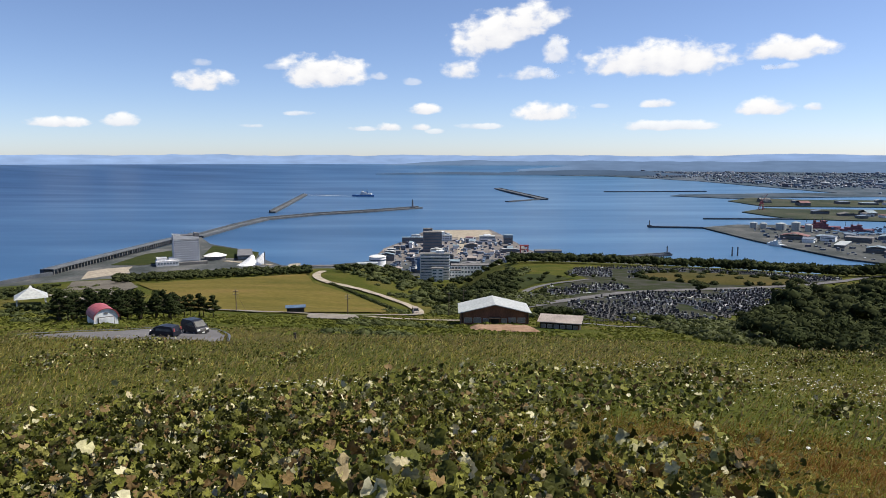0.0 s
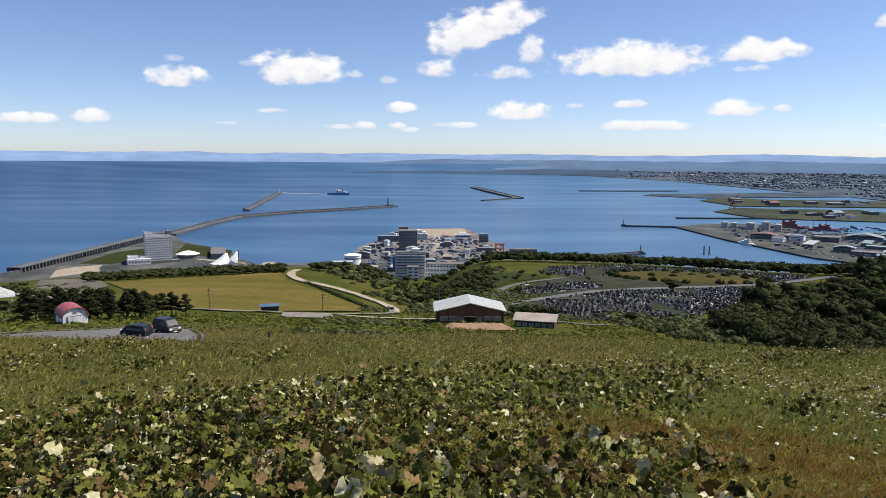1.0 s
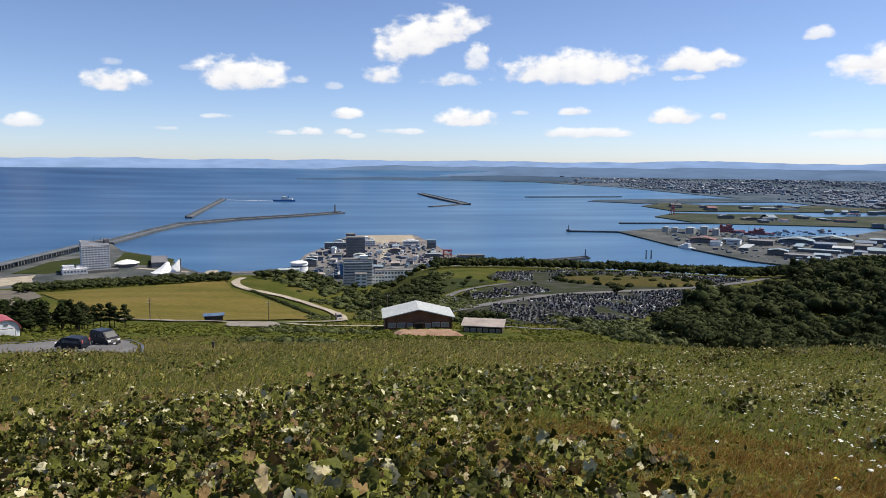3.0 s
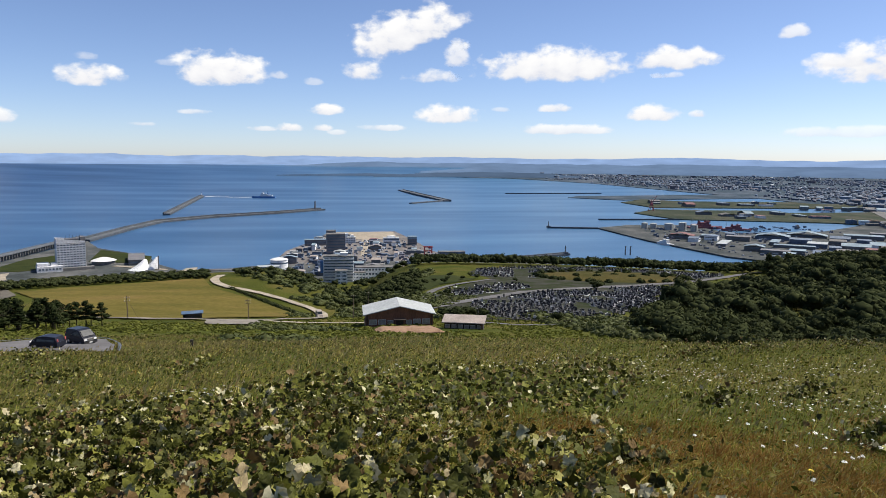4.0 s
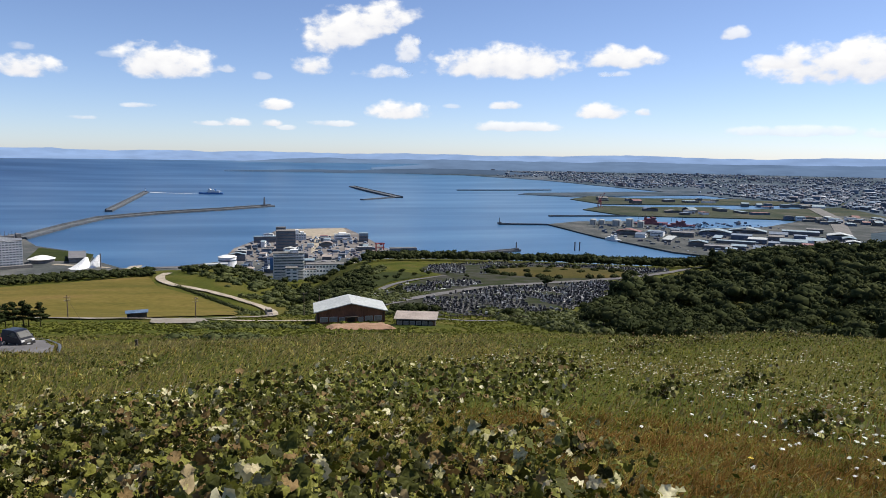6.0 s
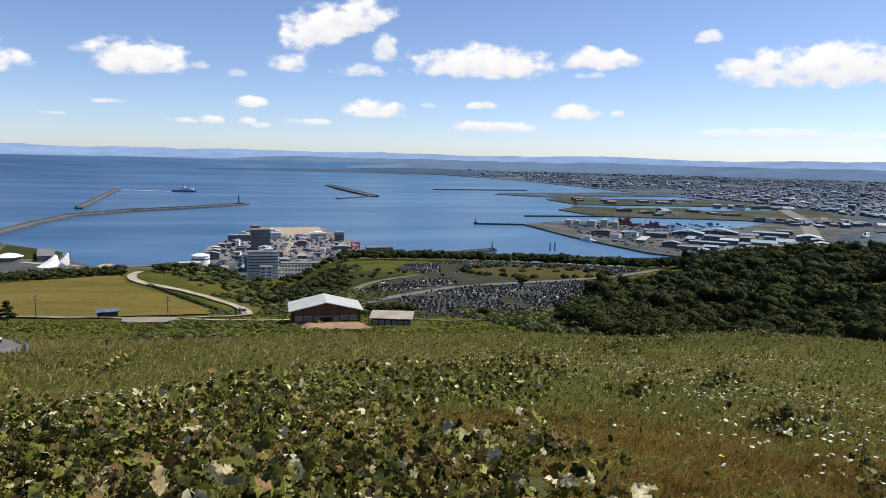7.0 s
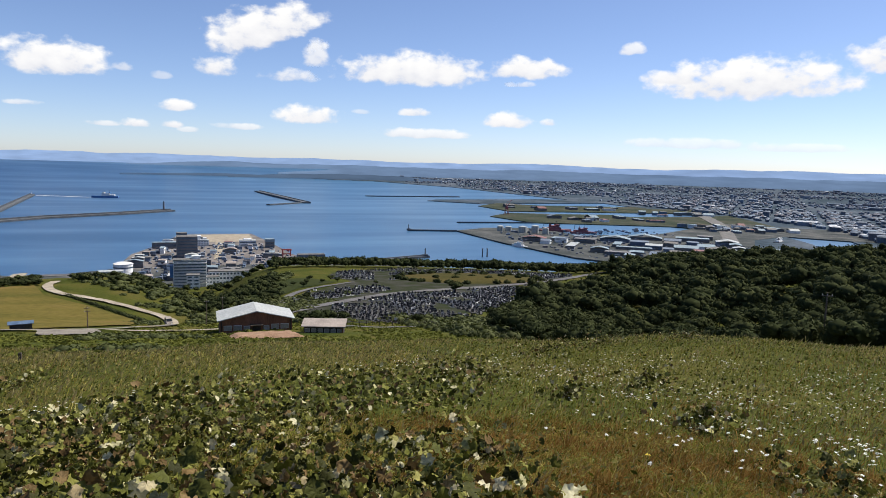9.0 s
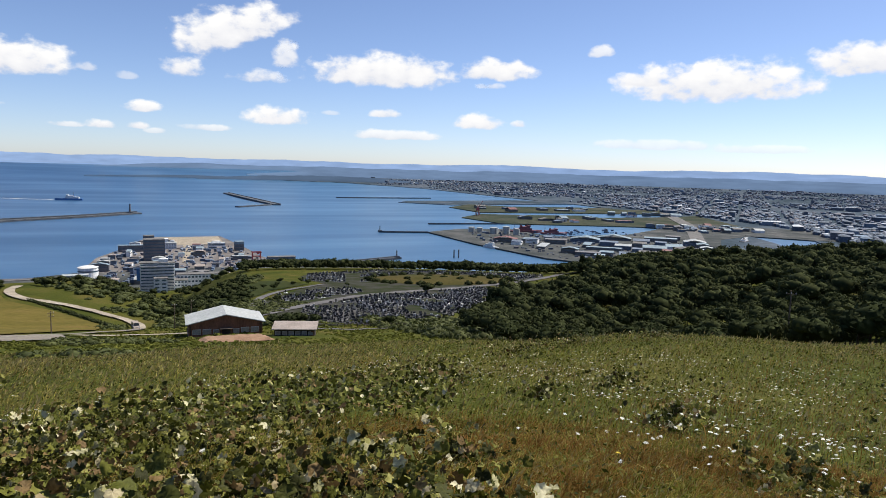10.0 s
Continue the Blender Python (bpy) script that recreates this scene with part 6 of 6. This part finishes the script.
def leaf_shape(seed):
    """A pleated, cupped round leaf about 1 m across, stalk at the origin, blade towards +x."""
    g = np.random.default_rng(seed)
    n = 15
    a = np.linspace(-2.85, 2.85, n)
    lobe = 0.82 + 0.09 * np.cos(a * 5.0 + g.uniform(-.5, .5)) + 0.05 * g.normal(size=n)
    pleat = np.where(np.arange(n) % 2 == 0, 1.0, -1.0) * g.uniform(0.5, 1.2, n)
    cup, side, droop = g.uniform(-0.35, 0.55), g.uniform(-0.3, 0.3), g.uniform(-0.1, 0.6)
    rings = []
    for q in (0.36, 0.7, 1.0):
        px, py = np.cos(a) * lobe * q * 0.60, np.sin(a) * lobe * q * 0.66
        z = cup * py ** 2 * 1.6 + side * py * q - droop * np.maximum(px, 0) ** 2 + pleat * 0.085 * q + 0.075 * q * g.normal(size=n)
        rings.append(np.stack([0.32 + px, py, z], 1))
    V = np.concatenate([[[0.26, 0, -0.03]]] + rings)
    F = []
    for i in range(n - 1):
        F.append((0, 1 + i, 2 + i))
        for k in (0, 1):
            p, q = 1 + k * n + i, 1 + (k + 1) * n + i
            F += [(p, q, q + 1), (p, q + 1, p + 1)]
    return V, np.array(F)


LEAVES = [leaf_shape(k) for k in range(12)]


LEAVES_FAR = [(np.concatenate([V[:1], V[31::2]]), np.array([(0, i, i + 1) for i in range(1, len(V[31::2]))])) for V, F in LEAVES]


def leaf_cloud(n, r0, r1, power, size, lift, shapes=LEAVES, places=None):
    if places is None:
        x, y, r = sector(n, r0, r1, power)
        k = leaf_bed(x, y) > rng.random(n)
        x, y = x[k], y[k]
    else:
        x, y = places
    n = len(x)
    top = 0.36 + 0.22 * wobble(x, y, 1.3, 0.5) + 0.20 * wobble(x, y, 3.4, 4.0)
    z = land(x, y) + top * rng.uniform(*lift, n)
    yaw = rng.uniform(0, 2 * np.pi, n)
    tilt = rng.normal(0.45, 0.75, n)
    roll = rng.normal(0, 0.7, n)
    s = size * (0.45 + 1.0 * rng.random(n) ** 1.4)
    VV, FF, m = [], [], 0
    kind = rng.integers(0, len(shapes), n)
    for q, (V, F) in enumerate(shapes):
        i = np.where(kind == q)[0]
        cy, sy, ct, st, cr, sr = np.cos(yaw[i]), np.sin(yaw[i]), np.cos(tilt[i]), np.sin(tilt[i]), np.cos(roll[i]), np.sin(roll[i])
        P = V[None] * s[i][:, None, None]
        X, Y, Z = P[..., 0], P[..., 1], P[..., 2]
        Y, Z = Y * cr[:, None] - Z * sr[:, None], Y * sr[:, None] + Z * cr[:, None]
        X, Z = X * ct[:, None] + Z * st[:, None], -X * st[:, None] + Z * ct[:, None]
        X, Y = X * cy[:, None] - Y * sy[:, None], X * sy[:, None] + Y * cy[:, None]
        W = np.stack([X + x[i][:, None], Y + y[i][:, None], Z + z[i][:, None]], -1).reshape(-1, 3)
        FF.append((F[None] + (np.arange(len(i)) * len(V))[:, None, None]).reshape(-1, 3) + m)
        VV.append(W)
        m += len(W)
    return np.concatenate(VV), np.concatenate(FF)


def clump_places():
    """Loose tufts of broad leaves that stand out of the grass."""
    xs, ys = [], []
    for cx, cy, cr in CLUMPS:
        n = int(190 * cr)
        q, a = cr * np.abs(rng.normal(0, 0.5, n)), rng.uniform(0, 2 * np.pi, n)
        xs.append(cx + np.cos(a) * q * 1.3)
        ys.append(cy + np.sin(a) * q)
    return np.concatenate(xs), np.concatenate(ys)


V, F = join(leaf_cloud(0, 0, 0, 0, 0.105, (0.8, 1.5), LEAVES_FAR, clump_places()), leaf_cloud(24000, 2.9, 13, 1.5, 0.100, (0.3, 1.4)), leaf_cloud(5000, 4.5, 13, 1.5, 0.120, (0.5, 1.1)), leaf_cloud(7000, 2.9, 13, 1.5, 0.075, (0.1, 1.1)), leaf_cloud(36000, 13, 40, 1.2, 0.12, (0.3, 1.3), LEAVES_FAR))
tagged(new("broad_leaf_bed", soup("broad_leaf_bed", V, F, M_BROAD)), "thick bed of wind-tossed lobed leaves, some pale or withered", "leaves", kind="stuff")

# the plants that stand nearest, leaf by leaf
leaf_me = [soup("leaf", V, F, M_BROAD, True) for V, F in LEAVES]
made = 0
while made < 42:
    a, r = radians(pick.uniform(-34, 30)), pick.uniform(3.9, 8.0)
    x, y = math.sin(a) * r, math.cos(a) * r
    if leaf_bed(x, y) < 0.5:
        continue
    o = thing("broadleaf_plant", "low plant with large lobed green leaves", "plant", x, y, None, pick.uniform(0, 360), "broadleaf plants")
    for i in range(6):
        q = new("leaf", leaf_me[pick.randrange(6)])
        q.parent = o
        b = i * 60 + pick.uniform(-20, 20)
        s = pick.uniform(0.06, 0.105)
        hgt = pick.uniform(0.22, 0.40)
        q.matrix_local = pose(math.cos(radians(b)) * 0.12, math.sin(radians(b)) * 0.12, hgt, pick.uniform(-25, 25), pick.uniform(-5, 45), b) @ Matrix.Scale(s, 4)
        part("stalk", Shape().rod((0, 0, -0.05), (math.cos(radians(b)) * 0.14, math.sin(radians(b)) * 0.14, hgt), 0.006, 0.004, 5), M_STALK, o)
    made += 1


# ---- wild flowers ----
def umbel(seed, petals):
    g = random.Random(seed)
    s = Shape()
    for i in range(petals):
        a, q = i * 2.4, 0.035 * math.sqrt(i / petals)
        x, y, z = math.cos(a) * q, math.sin(a) * q, 0.01 - q * 0.25 + g.uniform(-.003, .003)
        n = 6
        w = 0.009 * g.uniform(0.8, 1.3)
        vs = [(x, y, z + 0.003)] + [(x + math.cos(k * 1.047) * w, y + math.sin(k * 1.047) * w, z) for k in range(n)]
        s.add(vs, [(0, 1 + k, 1 + (k + 1) % n) for k in range(n)])
    return s


head_me = [mesh_of("flower_head", *vf(umbel(k, 14)), M_PETAL) for k in range(3)]
stem_me = mesh_of("stem", *vf(Shape().rod((0, 0, -0.5), (0, 0, 0), 0.004, 0.003, 5)), M_STALK)


def flower_at(x, y):
    right = ease(3.0, 8.0, x - 0.15 * y) * (0.35 + 0.65 * ease(0.0, 0.5, wobble(x, y, 0.5, 3.0)))
    far = np.interp(x, [-24, -12, -6, -4, -2.4, -0.6, 2, 6, 13], [10, 11.5, 13.8, 15.9, 16.9, 19.0, 20.3, 22.5, 30])
    edge = np.exp(-((y - far - 0.8) / 1.3) ** 2) * (x < 9)
    return np.clip(np.maximum(right * 0.4 * (1 + 1.3 * ease(6, 13, x)), edge * 0.9) * (x > -14) * (0.4 + 0.6 * ease(-0.2, 0.4, wobble(x, y, 1.7, 6.0))) + 0.006, 0, 1)


x, y, r = sector(11000, 3.6, 34, 1.5)
k = flower_at(x, y) > rng.random(len(x))
order = np.argsort(r[k])
x, y, r = x[k][order], y[k][order], r[k][order]
FV, FF = np.array([p for p in umbel(5, 7).v]), np.array(umbel(5, 7).f)
VV, FL, m = [], [], 0
for i in range(len(x)):
    z, s = float(land(x[i], y[i])) + pick.uniform(0.26, 0.42), pick.uniform(0.65, 1.25)
    if i < 190:
        o = thing("wild_flower", "white umbel flower on a thin green stem", "flower", x[i], y[i], z, pick.uniform(0, 360), "white wild flowers")
        o.scale = (s, s, 1)
        new("stem", stem_me).parent = o
        q = new("flower_head", head_me[i % 3])
        q.parent = o
        q.rotation_euler = (pick.uniform(-.4, .4), pick.uniform(-.4, .4), 0)
    else:
        VV.append(FV * s + np.array([x[i], y[i], z - 0.1]))
        FL.append(FF + m)
        m += len(FV)
tagged(new("far_flowers", soup("far_flowers", np.concatenate(VV), np.concatenate(FL), M_PETAL)), "scattered white flower heads over the meadow", "flowers", kind="stuff")
for x, y in ((2.45, 4.6), (6.0, 7.9)):
    o = thing("yellow_flower", "small yellow flower in the grass", "flower", x, y, float(land(x, y)) + 0.3, 0, "yellow wild flowers")
    new("stem", stem_me).parent = o
    part("flower_head", umbel(9, 12), M_YELLOW, o)


# ---- clouds, on the far rim of the sky ----
M_CLOUD = bpy.data.materials.new("cloud")
M_CLOUD.use_nodes = True
nt = M_CLOUD.node_tree
for n in list(nt.nodes):
    nt.nodes.remove(n)


def math_node(op, a, b=0.0, c=0.0):
    n = nt.nodes.new("ShaderNodeMath")
    n.operation = op
    for s, v in zip(n.inputs, (a, b, c)):
        if isinstance(v, (int, float)):
            s.default_value = v
        else:
            nt.links.new(v, s)
    return n.outputs[0]


tc = nt.nodes.new("ShaderNodeTexCoord").outputs["Object"]
geo = nt.nodes.new("ShaderNodeNewGeometry").outputs["Position"]
sep = nt.nodes.new("ShaderNodeSeparateXYZ")
nt.links.new(tc, sep.inputs[0])
lx, ly = sep.outputs[0], sep.outputs[1]
n1 = noise_out(nt, geo, 0.008, 5, (1, 1, 1.6))
n2 = noise_out(nt, geo, 0.03, 4, (1, 1, 1.3))
puff = math_node("ADD", math_node("MULTIPLY", math_node("SUBTRACT", n1, 0.5), 1.9), math_node("MULTIPLY", math_node("SUBTRACT", n2, 0.5), 0.28))
below = math_node("MULTIPLY", math_node("LESS_THAN", ly, -0.25), math_node("MULTIPLY", math_node("ADD", ly, 0.25), math_node("ADD", ly, 0.25)))
dist = math_node("ADD", math_node("ADD", math_node("MULTIPLY", math_node("POWER", math_node("ABSOLUTE", lx), 2.2), 1.5), math_node("MULTIPLY", math_node("MULTIPLY", ly, ly), 1.25)), math_node("MULTIPLY", below, 3.5))
oi = nt.nodes.new("ShaderNodeObjectInfo")
sepc = nt.nodes.new("ShaderNodeSeparateColor")
nt.links.new(oi.outputs["Color"], sepc.inputs[0])
body = math_node("SUBTRACT", math_node("ADD", math_node("ADD", 0.44, math_node("MULTIPLY", sepc.outputs[1], 0.36)), puff), dist)
mr = nt.nodes.new("ShaderNodeMapRange")
mr.interpolation_type = "SMOOTHSTEP"
nt.links.new(body, mr.inputs[0])
mr.inputs[1].default_value, mr.inputs[2].default_value = -0.06, 0.62
edge = math_node("SUBTRACT", 1.0, math_node("MAXIMUM", math_node("ABSOLUTE", lx), math_node("ABSOLUTE", ly)))
alpha = math_node("MULTIPLY", mr.outputs[0], math_node("MINIMUM", math_node("MULTIPLY", edge, 6.0), 1.0))
alpha = math_node("MULTIPLY", alpha, sepc.outputs[0])
# Sunlit tops and shaded undersides are painted into the sheets' own glow.
shade = math_node("ADD", math_node("MULTIPLY", ly, 0.45), math_node("ADD", 0.55, math_node("MULTIPLY", math_node("SUBTRACT", n1, 0.5), 0.7)))
ccol = ramp(nt, shade, [(0.15, (0.66, 0.68, 0.76)), (0.55, (0.88, 0.88, 0.90)), (0.85, (1.0, 0.99, 0.97))])
em = nt.nodes.new("ShaderNodeEmission")
em.inputs[1].default_value = 0.74
nt.links.new(ccol, em.inputs[0])
tr = nt.nodes.new("ShaderNodeBsdfTransparent")
mx = nt.nodes.new("ShaderNodeMixShader")
nt.links.new(alpha, mx.inputs[0])
nt.links.new(tr.outputs[0], mx.inputs[1])
nt.links.new(em.outputs[0], mx.inputs[2])
out = nt.nodes.new("ShaderNodeOutputMaterial")
nt.links.new(mx.outputs[0], out.inputs[0])
cloud_me = mesh_of("cloud", [(-1, -1, 0), (1, -1, 0), (1, 1, 0), (-1, 1, 0)], [(0, 1, 2, 3)], M_CLOUD)
# bearing, height over the level of the eye, width and height in degrees, thickness
BIG_CLOUDS = [(4.7, 9.9, 10.6, 3.4, 1), (9.0, 8.3, 2.6, 2.6, .7), (1.4, 6.9, 4.2, 2.0, .85), (16.8, 7.4, 13.5, 2.9, 1), (7.0, 6.6, 5.5, 1.2, .7), (25.8, 7.75, 7.0, 1.9, .9), (-9.5, 6.6, 7.8, 2.7, .9), (-18.5, 5.85, 5.6, 1.9, .9), (42.6, 6.8, 16.5, 3.3, 1), (52.5, 8.2, 8.5, 2.6, 1), (33.9, 9.3, 2.6, 1.2, .7), (37.5, 7.2, 6, 1.4, .8)]
LOW_CLOUDS = [(-28.6, 2.5, 5.0, .9, .8), (-24.5, 2.7, 3.2, 1.2, .75), (-1.56, 3.85, 3.6, 1.0, .85), (8.4, 3.6, 6.4, 1.7, .9), (16.9, 4.2, 3.2, .9, .8), (24.4, 3.7, 5.2, 1.5, .95), (27.8, 3.65, 2.0, .7, .8), (-4.4, 2.46, 2.8, .8, .85), (-1.9, 2.5, 2.4, .7, .8), (3.0, 2.55, 4.6, .6, .6), (17.5, 2.5, 8.5, .9, .7)]
WISPS = [(-11.5, 3.5, 3.0, .5, .6), (-15.2, 2.5, 2.6, .4, .5), (-6.6, 2.36, 3.4, .5, .6), (-5.1, 6.5, 1.8, .8, .5), (-18.7, 7.15, 2.2, .7, .4), (-2.5, 6.1, 2.0, .8, .4), (-.6, 2.15, 2.0, .5, .5), (38.4, 2.2, 12, .9, .45), (46.1, 2.0, 9, .7, .4), (25.3, 6.6, 2.8, .6, .5), (-13, 7.0, 3, .6, .3), (12.6, 4.1, 1.8, .5, .4)]
for a, e, w, h, k in BIG_CLOUDS + LOW_CLOUDS + WISPS:
    d = 4860.0
    p = Vector((math.sin(radians(a)) * d * math.cos(radians(e)), math.cos(radians(a)) * d * math.cos(radians(e)), SEA_DROP + d * math.sin(radians(e))))
    o = new("cloud", cloud_me)
    o.matrix_world = Matrix.Translation(p) @ (p - Vector((0, 0, SEA_DROP))).to_track_quat("-Z", "Y").to_matrix().to_4x4() @ pose(0, 0, 0, 0, 0, 17 if a == 4.7 else 0) @ Matrix.Diagonal((d * math.tan(radians(w / 2)) * 1.25, d * math.tan(radians(h / 2)) * 1.45, 1, 1))
    k = min(1, k * 1.15)
    o.color = (k, 0.9 if w > 6.5 else 0.5, k, 1)
    tagged(o, "white fair-weather cloud, flat and greyish below", "cloud", "clouds", "structure")
